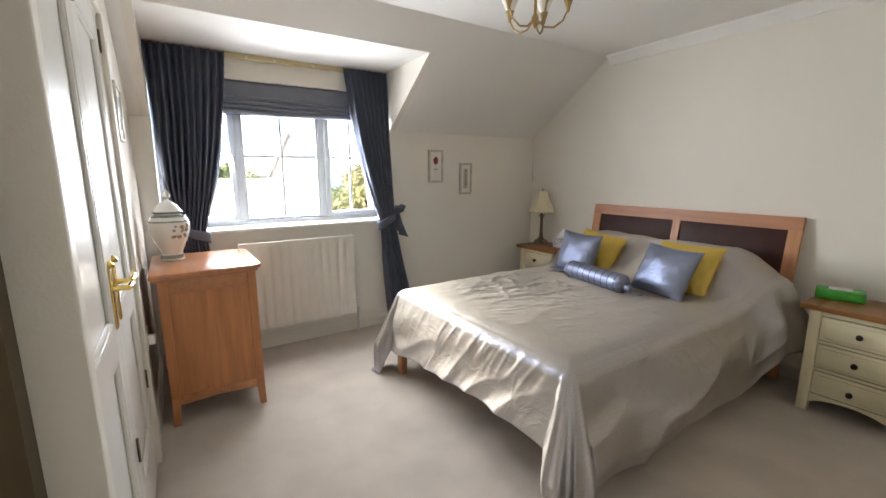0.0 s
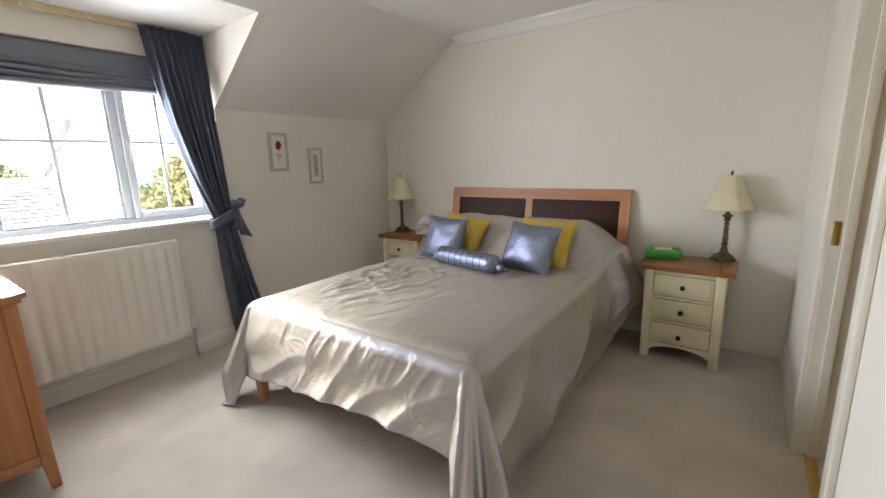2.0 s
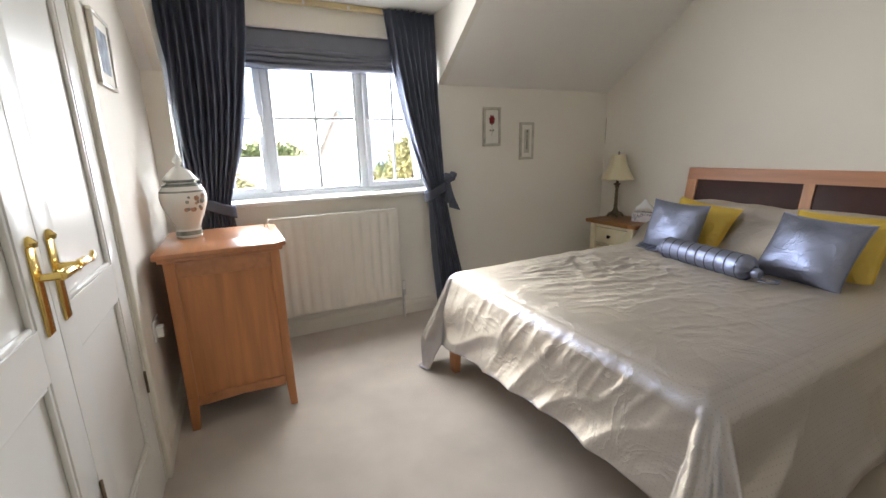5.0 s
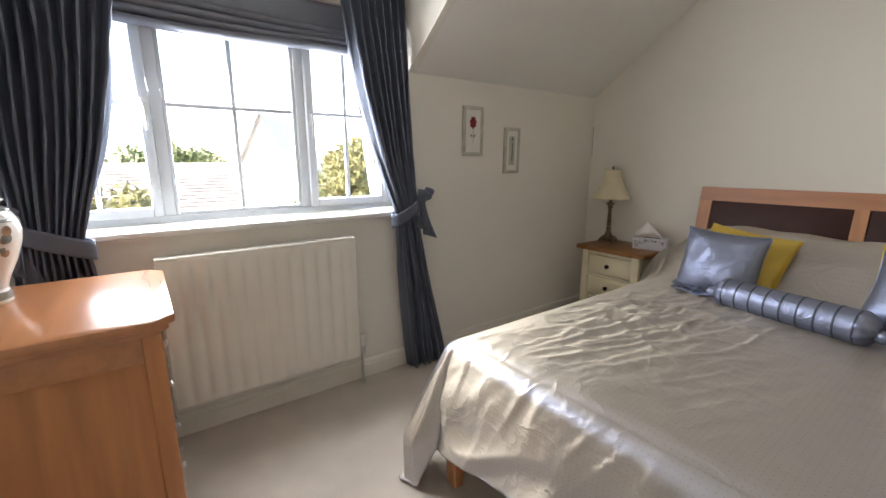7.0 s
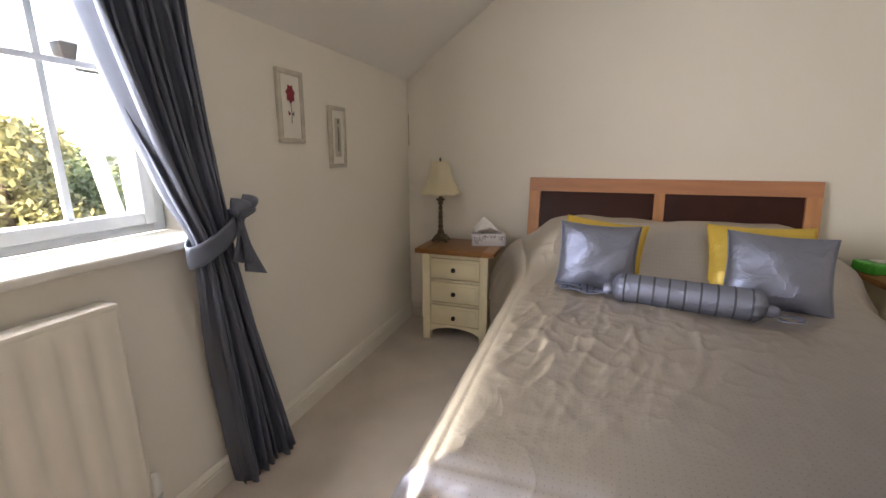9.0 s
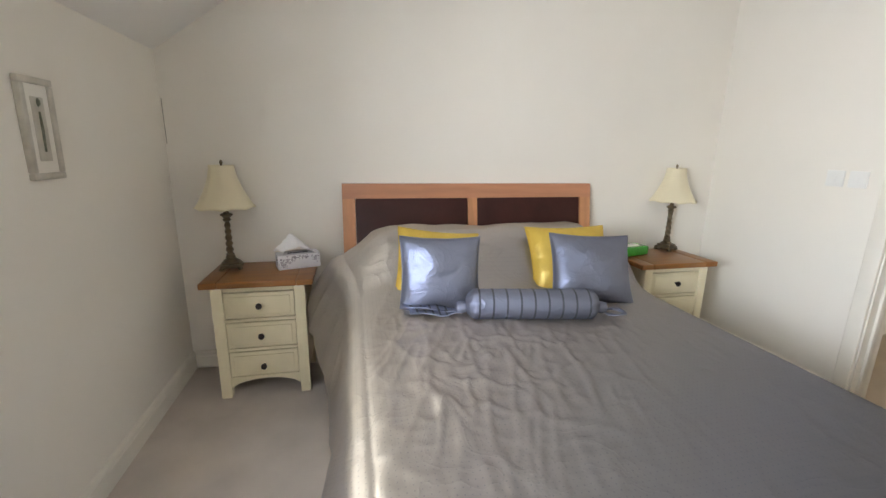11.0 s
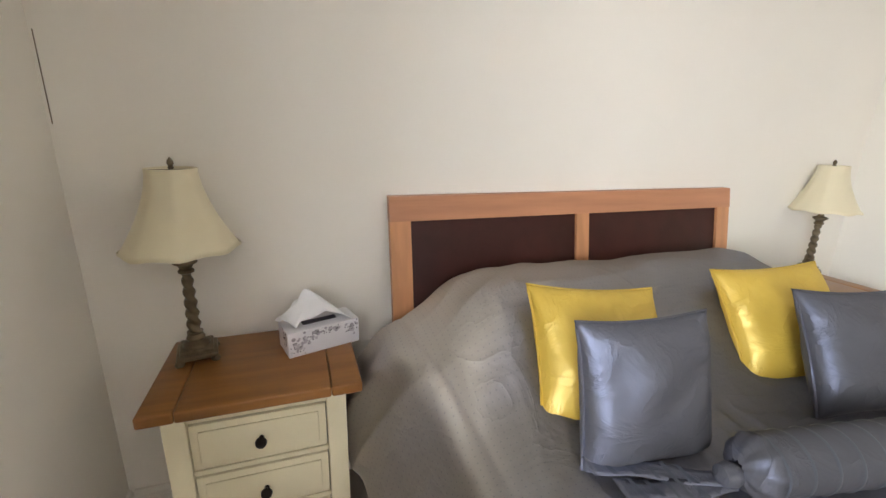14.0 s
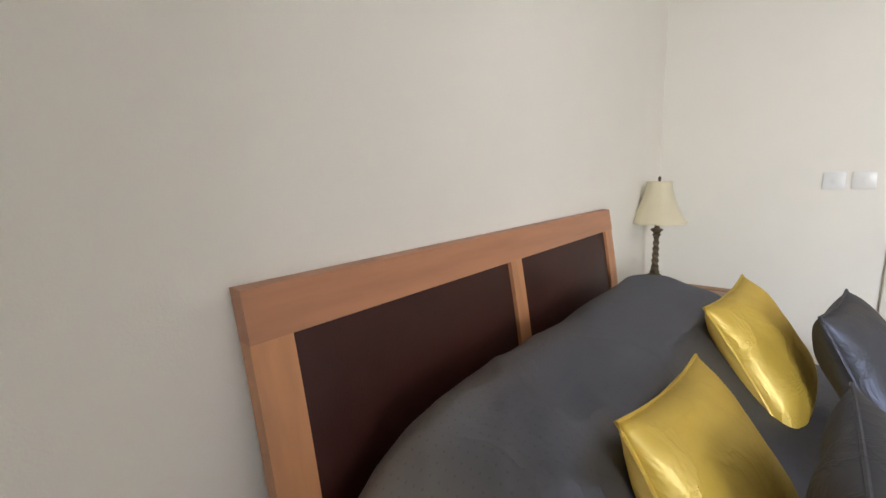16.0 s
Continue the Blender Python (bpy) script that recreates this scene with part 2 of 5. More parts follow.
glass_m = bpy.data.materials.new("window_glass")
glass_m.use_nodes = True
gn = glass_m.node_tree
tr = gn.nodes.new("ShaderNodeBsdfTransparent")
gl = gn.nodes.new("ShaderNodeBsdfGlossy")
gl.inputs["Roughness"].default_value = 0.02
fr = gn.nodes.new("ShaderNodeFresnel")
fr.inputs[0].default_value = 1.45
gm = gn.nodes.new("ShaderNodeMixShader")
gn.links.new(fr.outputs[0], gm.inputs[0])
gn.links.new(tr.outputs[0], gm.inputs[1])
gn.links.new(gl.outputs[0], gm.inputs[2])
gn.links.new(gm.outputs[0], gn.nodes["Material Output"].inputs[0])
FROST = mat("frosted_glass_shade", (0.85, 0.82, 0.75), 0.3, var=0.03)


# ---- mesh helpers ----
def part(name, bm, material, parent=None, label="", m=None, smooth=35):
    me = bpy.data.meshes.new(name)
    bm.normal_update()
    bm.to_mesh(me)
    bm.free()
    me.materials.append(material)
    if smooth:
        me.polygons.foreach_set("use_smooth", [True] * len(me.polygons))
        me.set_sharp_from_angle(angle=radians(smooth))
    ob = new(name, me)
    if parent is not None:
        ob.parent = parent
    if m is not None:
        ob.matrix_basis = m
    if label:
        ob["label"] = label
    return ob


def box(x0, x1, y0, y1, z0, z1, bev=0.0, seg=2, bm=None):
    own = bmesh.new()
    bmesh.ops.create_cube(own, size=1.0, matrix=Matrix.LocRotScale(((x0 + x1) / 2, (y0 + y1) / 2, (z0 + z1) / 2), None, (x1 - x0, y1 - y0, z1 - z0)))
    if bev:
        bmesh.ops.bevel(own, geom=own.edges[:], offset=bev, segments=seg, affect="EDGES", profile=0.5)
    return merge(bm, own)


def merge(bm, own):
    if bm is None:
        return own
    tmp = bpy.data.meshes.new("tmp")
    own.to_mesh(tmp)
    own.free()
    bm.from_mesh(tmp)
    bpy.data.meshes.remove(tmp)
    return bm


def prism(pts, axis, a, b, bev=0.0, bm=None):
    """A polygon drawn across one axis and pulled along it from a to b."""
    own = bmesh.new()

    def at(p, w):
        return {"x": (w, p[0], p[1]), "y": (p[0], w, p[1]), "z": (p[0], p[1], w)}[axis]

    lo = [own.verts.new(at(p, a)) for p in pts]
    hi = [own.verts.new(at(p, b)) for p in pts]
    own.faces.new(lo)
    own.faces.new(hi[::-1])
    for i in range(len(pts)):
        j = (i + 1) % len(pts)
        own.faces.new((lo[i], hi[i], hi[j], lo[j]))
    bmesh.ops.recalc_face_normals(own, faces=own.faces[:])
    if bev:
        bmesh.ops.bevel(own, geom=own.edges[:], offset=bev, segments=2, affect="EDGES", profile=0.5)
    return merge(bm, own)


def lathe(prof, seg=24, bm=None, cx=0.0, cy=0.0):
    own = bmesh.new()
    rings = []
    for r, z in prof:
        rings.append([own.verts.new((cx + r * math.cos(2 * math.pi * i / seg), cy + r * math.sin(2 * math.pi * i / seg), z)) for i in range(seg)])
    for a, b in zip(rings, rings[1:]):
        for i in range(seg):
            j = (i + 1) % seg
            own.faces.new((a[i], a[j], b[j], b[i]))
    own.faces.new(rings[0][::-1])
    own.faces.new(rings[-1])
    bmesh.ops.recalc_face_normals(own, faces=own.faces[:])
    return merge(bm, own)


def tube(path, r, seg=10, bm=None):
    """A round bar along points; r is one radius or one for each point."""
    own = bmesh.new()
    pts = [Vector(p) for p in path]
    rings = []
    up = Vector((0.31, 0.17, 0.93))
    for i, p in enumerate(pts):
        d = (pts[min(i + 1, len(pts) - 1)] - pts[max(i - 1, 0)]).normalized()
        u = d.cross(up).normalized()
        v = d.cross(u)
        rad = r[i] if isinstance(r, (list, tuple)) else r
        rings.append([own.verts.new(p + rad * (math.cos(2 * math.pi * k / seg) * u + math.sin(2 * math.pi * k / seg) * v)) for k in range(seg)])
    for a, b in zip(rings, rings[1:]):
        for k in range(seg):
            j = (k + 1) % seg
            own.faces.new((a[k], a[j], b[j], b[k]))
    own.faces.new(rings[0][::-1])
    own.faces.new(rings[-1])
    bmesh.ops.recalc_face_normals(own, faces=own.faces[:])
    return merge(bm, own)


def sheet(nu, nv, f, closed_u=False):
    """A grid of nu by nv points from f(u, v), u and v in 0..1, with its uv."""
    bm = bmesh.new()
    uvl = bm.loops.layers.uv.new("uv")
    rows = [[bm.verts.new(f(i / (nu - 1), j / (nv - 1))) for j in range(nv)] for i in range(nu)]
    for i in range(nu - 1):
        for j in range(nv - 1):
            fa = bm.faces.new((rows[i][j], rows[i + 1][j], rows[i + 1][j + 1], rows[i][j + 1]))
            for lp, (a, b) in zip(fa.loops, ((i, j), (i + 1, j), (i + 1, j + 1), (i, j + 1))):
                lp[uvl].uv = (a / (nu - 1), b / (nv - 1))
    return bm


def thing(name, x, y, z, label, category, group="", rz=0.0, kind=""):
    ob = new(name)
    ob.empty_display_size = 0.1
    ob.matrix_basis = pose(x, y, z, 0, 0, rz)
    return tagged(ob, label, category, group, kind)


def structure(name, bm, material, label, category="wall", smooth=35):
    return tagged(part(name, bm, material, smooth=smooth), label, category, "", "structure")


def fit_sheet(ob, thick, offset=0.0):
    so = ob.modifiers.new("thickness", "SOLIDIFY")
    so.thickness, so.offset = thick, offset
    return ob


# ---- the room ----
E, N, S, W, H = 3.52, 3.59, 0.03, -0.205, 2.43
FZ = -0.055  # the floor
DL, DR, DZ, DY, WY = -0.09, 1.71, 2.26, 2.88, 3.92
KNEE = 1.755
FOLD = N - (H - KNEE) * (N - DY) / (DZ - KNEE)
structure("floor", box(-0.6, 3.7, -2.2, 4.0, FZ - 0.06, FZ), CARPET, "beige wool twist pile fitted carpet", "carpet")
structure("ceiling", box(-0.4, 3.7, -2.2, FOLD, H, H + 0.1), CEIL, "matt white painted flat ceiling", "ceiling")
bm = prism([(DY, DZ), (FOLD, H), (FOLD, H + 0.1), (DY, H + 0.1)], "x", DL - 0.05, DR + 0.05)
prism([(N, KNEE), (FOLD, H), (FOLD, H + 0.1), (N, KNEE + 0.12)], "x", DR + 0.05, E + 0.1, bm=bm)
prism([(N, KNEE), (FOLD, H), (FOLD, H + 0.1), (N, KNEE + 0.12)], "x", W - 0.1, DL - 0.05, bm=bm)
structure("sloping_ceiling", bm, CEIL, "white painted sloping ceiling under the roof", "ceiling", smooth=0)
structure("dormer_ceiling", box(DL - 0.05, DR + 0.05, DY, WY + 0.1, DZ, DZ + 0.1), CEIL, "flat white ceiling of the dormer window", "ceiling")
CHEEK = [(N, KNEE), (DY, DZ), (WY + 0.1, DZ), (WY + 0.1, KNEE)]
structure("dormer_cheek_east", prism(CHEEK, "x", DR, DR + 0.05), WALL, "cream painted side cheek of the dormer")
structure("dormer_cheek_west", prism(CHEEK, "x", DL - 0.05, DL), WALL, "cream painted side cheek of the dormer")
bm = box(DR, E + 0.1, N, WY + 0.1, FZ, KNEE)
box(W - 0.1, DL, N, WY + 0.1, FZ, KNEE, bm=bm)
box(DL, DR, N, WY + 0.1, FZ, 0.925, bm=bm)
box(DR + 0.05, E + 0.1, N + 0.004, N + 0.12, KNEE, KNEE + 0.2, bm=bm)
box(W - 0.1, DL - 0.05, N + 0.004, N + 0.12, KNEE, KNEE + 0.2, bm=bm)
structure("wall_north", bm, WALL, "cream painted low wall under the dormer window")
structure("wall_north_lintel", box(DL, DR, 3.72, WY + 0.1, 2.085, DZ), WALL, "cream painted lintel over the window")
structure("wall_east", box(E, E + 0.1, -0.1, N, FZ, 2.6), WALL, "smooth cream painted wall behind the bed")
D0, D1, DH = 1.66, 2.43, 2.03
bm = box(0.95, D0, S - 0.12, S, FZ, H)
box(D1, E, S - 0.12, S, FZ, H, bm=bm)
box(D0, D1, S - 0.12, S, DH, H, bm=bm)
structure("wall_south", bm, WALL, "cream painted wall with a doorway")
C0, C1, CH = 1.12, 2.385, 2.03
bm = box(W - 0.1, W, -1.1, C0, FZ, H)
box(W - 0.1, W, C1, N, FZ, H, bm=bm)
box(W - 0.1, W, C0, C1, CH, H, bm=bm)
structure("wall_west", bm, WALL, "cream painted wall with built-in wardrobe doors")
structure("wardrobe_back_wall", box(W - 0.16, W - 0.104, C0 - 0.1, C1 + 0.1, FZ, H), WALL, "plain back of the built-in wardrobe")
structure("wall_nib", box(W, -0.1106, 0.62, 0.638, FZ, H, 0.003), WALL, "cream painted wall nib beside the entrance")
# only a shadowed gap here, put in as a dark brown strip
structure("shadow_strip", box(W, -0.1625, 0.585, 0.62, FZ, H), SHADOWBROWN, "dark brown strip standing for the shadow gap beside the entrance", "door")
bm = box(W - 0.1, 1.05, -1.2, -1.1, FZ, H)
box(0.95, 1.05, -1.1, S - 0.12, FZ, H, bm=bm)
structure("wall_lobby", bm, WALL, "plain cream walls of the entrance lobby")
bm = box(1.15, 1.25, -2.0, S - 0.12, FZ, H)
box(3.1, 3.2, -2.0, S - 0.12, FZ, H, bm=bm)
box(1.15, 3.2, -2.1, -2.0, FZ, H, bm=bm)
structure("wall_next_room", bm, WALL, "cream walls of the room beyond the doorway")


def skirting(name, pts):
    """A moulded board along a straight run: from, to, and the way it faces."""
    (x0, y0), (x1, y1), (nx, ny) = pts
    prof = [(0.0, 0.0), (0.016, 0.0), (0.016, 0.078), (0.012, 0.084), (0.013, 0.092), (0.006, 0.108), (0.0, 0.112)]
    bm = bmesh.new()
    a = [bm.verts.new((x0 + nx * d, y0 + ny * d, FZ + z)) for d, z in prof]
    b = [bm.verts.new((x1 + nx * d, y1 + ny * d, FZ + z)) for d, z in prof]
    bm.faces.new(a)
    bm.faces.new(b[::-1])
    for i in range(len(prof)):
        j = (i + 1) % len(prof)
        bm.faces.new((a[i], b[i], b[j], a[j]))
    bmesh.ops.recalc_face_normals(bm, faces=bm.faces[:])
    structure(name, bm, SATINWOOD, "white moulded skirting board", "skirting", smooth=20)


skirting("baseboard_north", ((W, N), (E, N), (0, -1)))
skirting("baseboard_east", ((E, S), (E, N - 0.016), (-1, 0)))
skirting("baseboard_south", ((D1 + 0.075, S), (E - 0.016, S), (0, 1)))
skirting("baseboard_south_west", ((0.95, S), (D0 - 0.075, S), (0, 1)))
skirting("baseboard_west", ((W, C1 + 0.075), (W, N - 0.016), (1, 0)))
prof = [(E, H), (E, H - 0.085), (E - 0.012, H - 0.08), (E - 0.018, H - 0.062), (E - 0.045, H - 0.03), (E - 0.062, H - 0.018), (E - 0.068, H)]
structure("coving_east", prism(prof, "y", S, FOLD - 0.01), CEIL, "white moulded coving along the ceiling", "coving", smooth=20)

# doorway lining and architrave in the south wall
bm = box(D1 - 0.02, D1, S - 0.125, S + 0.004, FZ, DH - 0.02)
box(D0, D0 + 0.02, S - 0.125, S + 0.004, FZ, DH - 0.02, bm=bm)
box(D0, D1, S - 0.125, S + 0.004, DH - 0.02, DH, bm=bm)
box(D1 - 0.033, D1 - 0.02, S - 0.075, S - 0.04, FZ, DH - 0.02, 0.002, bm=bm)
box(D0 + 0.02, D0 + 0.033, S - 0.075, S - 0.04, FZ, DH - 0.02, 0.002, bm=bm)
frame_s = tagged(part("door_frame_south", bm, SATINWOOD), "cream painted door lining with a brass latch keep", "door frame", "", "structure")


def architrave(name, parent, run):
    x0, x1, y0, y1, z0, z1 = run
    return part(name, box(x0, x1, y0, y1, z0, z1, 0.006, 3), SATINWOOD, parent)


architrave("architrave", frame_s, (D1 - 0.012, D1 + 0.06, S + 0.0, S + 0.022, FZ, DH + 0.06))
architrave("architrave", frame_s, (D0 - 0.06, D0 + 0.012, S + 0.0, S + 0.022, FZ, DH + 0.06))
architrave("architrave", frame_s, (D0 + 0.012, D1 - 0.012, S + 0.0, S + 0.021, DH - 0.012, DH + 0.06))
part("latch_keep", box(D1 - 0.024, D1 - 0.019, S - 0.03, S - 0.005, 0.93, 1.03, 0.001), BRASS, frame_s, "brass latch keep plate")
structure("threshold_strip", box(D0 + 0.02, D1 - 0.02, S - 0.07, S - 0.03, FZ, FZ + 0.008, 0.003), BRASS, "brass carpet threshold strip", "threshold strip")


# ---- wardrobe doors ----
def panel_door(name, y0, y1, handle_y, lever_dir):
    """A two-panel door in the west wall, its face towards +x."""
    t = thing(name, W, (y0 + y1) / 2, 0.008, "closed white gloss panelled built-in wardrobe door", "door", "wardrobe doors", kind="structure")
    w = (y1 - y0) / 2
    z1 = CH - 0.035
    st = 0.105
    x0, x1 = -0.04, 0.0
    part("stile", box(x0, x1, -w, -w + st, FZ, z1, 0.002), GLOSS, t)
    part("stile", box(x0, x1, w - st, w, FZ, z1, 0.002), GLOSS, t)
    for a, b in ((FZ, 0.2), (0.78, 0.9), (z1 - 0.11, z1)):
        part("rail", box(x0, x1 - 0.0006, -w + st, w - st, a, b), GLOSS, t)
    for a, b in ((0.2, 0.78), (0.9, z1 - 0.11)):
        fl = part("panel", prism([(-w + st, a), (w - st, a), (w - st, b), (-w + st, b)], "x", x0 + 0.008, x1 - 0.016), GLOSS, t)
        bm = bmesh.new()
        i = 0.012
        for (ya, yb, za, zb) in ((-w + st, -w + st + i, a, b), (w - st - i, w - st, a, b)):
            box(x1 - 0.016, x1 - 0.003, ya, yb, za, zb, 0.004, bm=bm)
        for (za, zb) in ((a, a + i), (b - i, b)):
            box(x1 - 0.016, x1 - 0.0035, -w + st + i, w - st - i, za, zb, 0.004, bm=bm)
        part("moulding", bm, GLOSS, fl)
    hy = handle_y - (y0 + y1) / 2
    bm = box(0.0, 0.006, hy - 0.02, hy + 0.02, 0.87, 1.07, 0.003)
    lathe([(0.012, 0), (0.014, 0.01), (0.006, 0.02), (0.001, 0.024)], 12, bm, 0.0, hy)
    bmesh.ops.translate(bm, verts=[v for v in bm.verts if v.co.z < 0.1], vec=(0.004, 0, 1.068))
    plate = part("handle_plate", bm, BRASS, t, "long polished brass back plate")
    d = lever_dir
    bm = tube([(0.0, hy, 1.0), (0.045, hy, 1.0)], 0.009)
    tube([(0.045, hy - 0.006 * d, 1.0), (0.05, hy + 0.03 * d, 1.003), (0.05, hy + 0.06 * d, 1.0), (0.047, hy + 0.09 * d, 0.992), (0.045, hy + 0.115 * d, 1.0), (0.043, hy + 0.122 * d, 1.01)], [0.01, 0.011, 0.009, 0.007, 0.008, 0.004], bm=bm)
    part("lever", bm, BRASS, plate, "scrolled polished brass lever")
    for z in (0.4, 1.9):
        hx = (w - 0.002) if lever_dir > 0 else (-w + 0.002)
        part("hinge", tube([(0.004, hx, z - 0.045), (0.004, hx, z + 0.045)], 0.0045), BRONZE, t, "small dull brass butt hinge")
    return t


MEET = 1.735
panel_door("wardrobe_door_south", C0 + 0.03, MEET - 0.0015, MEET - 0.055, 1)
panel_door("wardrobe_door_north", MEET + 0.0015, C1 - 0.03, MEET + 0.055, 1)
wf = tagged(part("wardrobe_frame", box(W - 0.1, W + 0.002, C0, C0 + 0.027, FZ, CH - 0.027), SATINWOOD), "white painted frame round the wardrobe doors", "door frame", "", "structure")
part("jamb", box(W - 0.1, W + 0.002, C1 - 0.027, C1, FZ, CH - 0.027), SATINWOOD, wf)
part("head", box(W - 0.1, W + 0.002, C0, C1, CH - 0.024, CH), SATINWOOD, wf)
architrave("architrave", wf, (W, W + 0.02, C1 - 0.012, C1 + 0.06, FZ, CH + 0.06))
architrave("architrave", wf, (W, W + 0.02, C0 - 0.06, C0 + 0.012, FZ, CH + 0.06))
architrave("architrave", wf, (W, W + 0.019, C0 + 0.012, C1 - 0.012, CH - 0.012, CH + 0.06))

# ---- window ----
win = thing("window_1", 0, 3.83, 0, "white plastic three-light casement window with glazing bars", "window", kind="structure")
WX0, WX1, WZ0, WZ1 = DL + 0.005, DR - 0.005, 0.955, 2.09
for name, a in (("frame_jamb", (WX0, WX0 + 0.05, WZ0, WZ1)), ("frame_jamb", (WX1 - 0.05, WX1, WZ0, WZ1)), ("frame_sill", (WX0 + 0.05, WX1 - 0.05, WZ0, WZ0 + 0.035)),
                ("frame_head", (WX0 + 0.05, WX1 - 0.05, WZ1 - 0.05, WZ1)), ("mullion", (0.445, 0.495, WZ0 + 0.035, WZ1 - 0.05)), ("mullion", (1.115, 1.165, WZ0 + 0.035, WZ1 - 0.05))):
    part(name, box(a[0], a[1], -0.02, 0.06, a[2], a[3], 0.005), UPVC, win)
for x0, x1, opens in ((WX0 + 0.05, 0.445, 1), (0.495, 1.115, 0), (1.165, WX1 - 0.05, -1)):
    z0, z1 = WZ0 + 0.035, WZ1 - 0.05
    w = 0.042 if opens else 0.018
    y0, y1 = (-0.045, 0.03) if opens else (-0.012, 0.03)
    sash = part("sash", box(x0, x0 + w, y0, y1, z0, z1, 0.006), UPVC, win)
    part("sash_rail", box(x1 - w, x1, y0, y1, z0, z1, 0.006), UPVC, sash)
    part("sash_rail", box(x0 + w, x1 - w, y0, y1, z0, z0 + w, 0.006), UPVC, sash)
    part("sash_rail", box(x0 + w, x1 - w, y0, y1, z1 - w, z1, 0.006), UPVC, sash)
    pane = part("pane", box(x0 + w - 0.004, x1 - w + 0.004, 0.004, 0.012, z0 + w - 0.004, z1 - w + 0.004), glass_m, win, "clear window pane", smooth=0)
    pane.visible_shadow = False
    xm = (x0 + x1) / 2
    part("glazing_bar", box(xm - 0.010, xm + 0.010, -0.002, 0.018, z0 + w, z1 - w, 0.002), UPVC, pane)
    part("glazing_bar", box(x0 + w, x1 - w, -0.003, 0.019, 1.503, 1.523, 0.002), UPVC, pane)
    if opens:
        hx = (x1 - w / 2) if opens > 0 else (x0 + w / 2)
        bm = box(hx - 0.012, hx + 0.012, y0 - 0.012, y0, 1.44, 1.53, 0.004)
        tube([(hx, y0 - 0.012, 1.505), (hx, y0 - 0.03, 1.503), (hx, y0 - 0.032, 1.46), (hx, y0 - 0.03, 1.39)], [0.009, 0.009, 0.008, 0.006], bm=bm)
        part("window_handle", bm, CHROME, win, "white and chrome window handle")
structure("window_sill", box(DL, DR, 3.545, 3.81, 0.927, 0.955, 0.008, 3), GLOSS, "white gloss painted window board", "window sill")

# roman blind
bl = thing("roman_blind", 0.81, 3.775, 2.085, "slate grey fabric roman blind, part lowered in soft folds", "blind")
BLW = 0.855


def blind_fold(k, z_top, z_bot, y_front):
    def f(u, v):
        x = -BLW + 2 * BLW * u
        sag = 0.006 * math.sin(u * 9 + k) + 0.008 * (1 - (2 * u - 1) ** 2) * (k > 0)
        if k == 0:
            return (x, -0.012 - 0.006 * math.sin(v * 3.1), z_top + (z_bot - z_top) * v - sag * v)
        a = v * math.pi
        return (x, -0.012 - y_front * math.sin(a) - 0.003 * math.sin(u * 23 + k), z_top + (z_bot - z_top) * (1 - math.cos(a)) / 2 - sag)
    return sheet(40, 10, f)


fit_sheet(part("blind_panel", blind_fold(0, 0.0, -0.205, 0), BLIND, bl, smooth=60), 0.004)
for k, (za, zb, yf) in enumerate(((-0.110, -0.146, 0.030), (-0.143, -0.179, 0.036), (-0.176, -0.212, 0.042), (-0.209, -0.247, 0.046))):
    fit_sheet(part("blind_fold", blind_fold(k + 1, za, zb, yf), BLIND, bl, smooth=60), 0.004)
part("head_rail", box(-BLW, BLW, -0.012, 0.02, -0.025, 0.0, 0.003), BLIND, bl)


# ---- curtains ----
def curtain(name, rows, base_y, pleats, label, tie_z):
    """Pleated cloth: rows of z, left x, right x, pleat depth."""
    t = thing(name, rows[-1][1], base_y, rows[-1][0], label, "curtain", "curtains")
    ox, oz = rows[-1][1], rows[-1][0]
    zs = [r[0] for r in rows][::-1]

    def val(z, k):
        return float(np.interp(z, zs, [r[k] for r in rows][::-1]))

    def f(u, v):
        z = rows[0][0] + (rows[-1][0] - rows[0][0]) * v
        x0, x1, d, yo = val(z, 1), val(z, 2), val(z, 3), val(z, 4)
        ph = 2 * math.pi * pleats * (u + 0.012 * math.sin(z * 5 + u * 7))
        wob = 1 + 0.35 * math.sin(u * 17 + 1.3) * min(1, 3 * v)
        d *= 1.6
        x = x0 + (x1 - x0) * u + 0.25 * d * math.sin(2 * ph)
        return (x - ox, yo - base_y + d * wob * math.sin(ph) + 0.01 * math.sin(z * 4 + u * 5), z - oz)

    fit_sheet(part("drape", sheet(pleats * 12 + 1, 70, f), CURTAIN, t, smooth=70), 0.003)
    return t, (ox, base_y, oz)


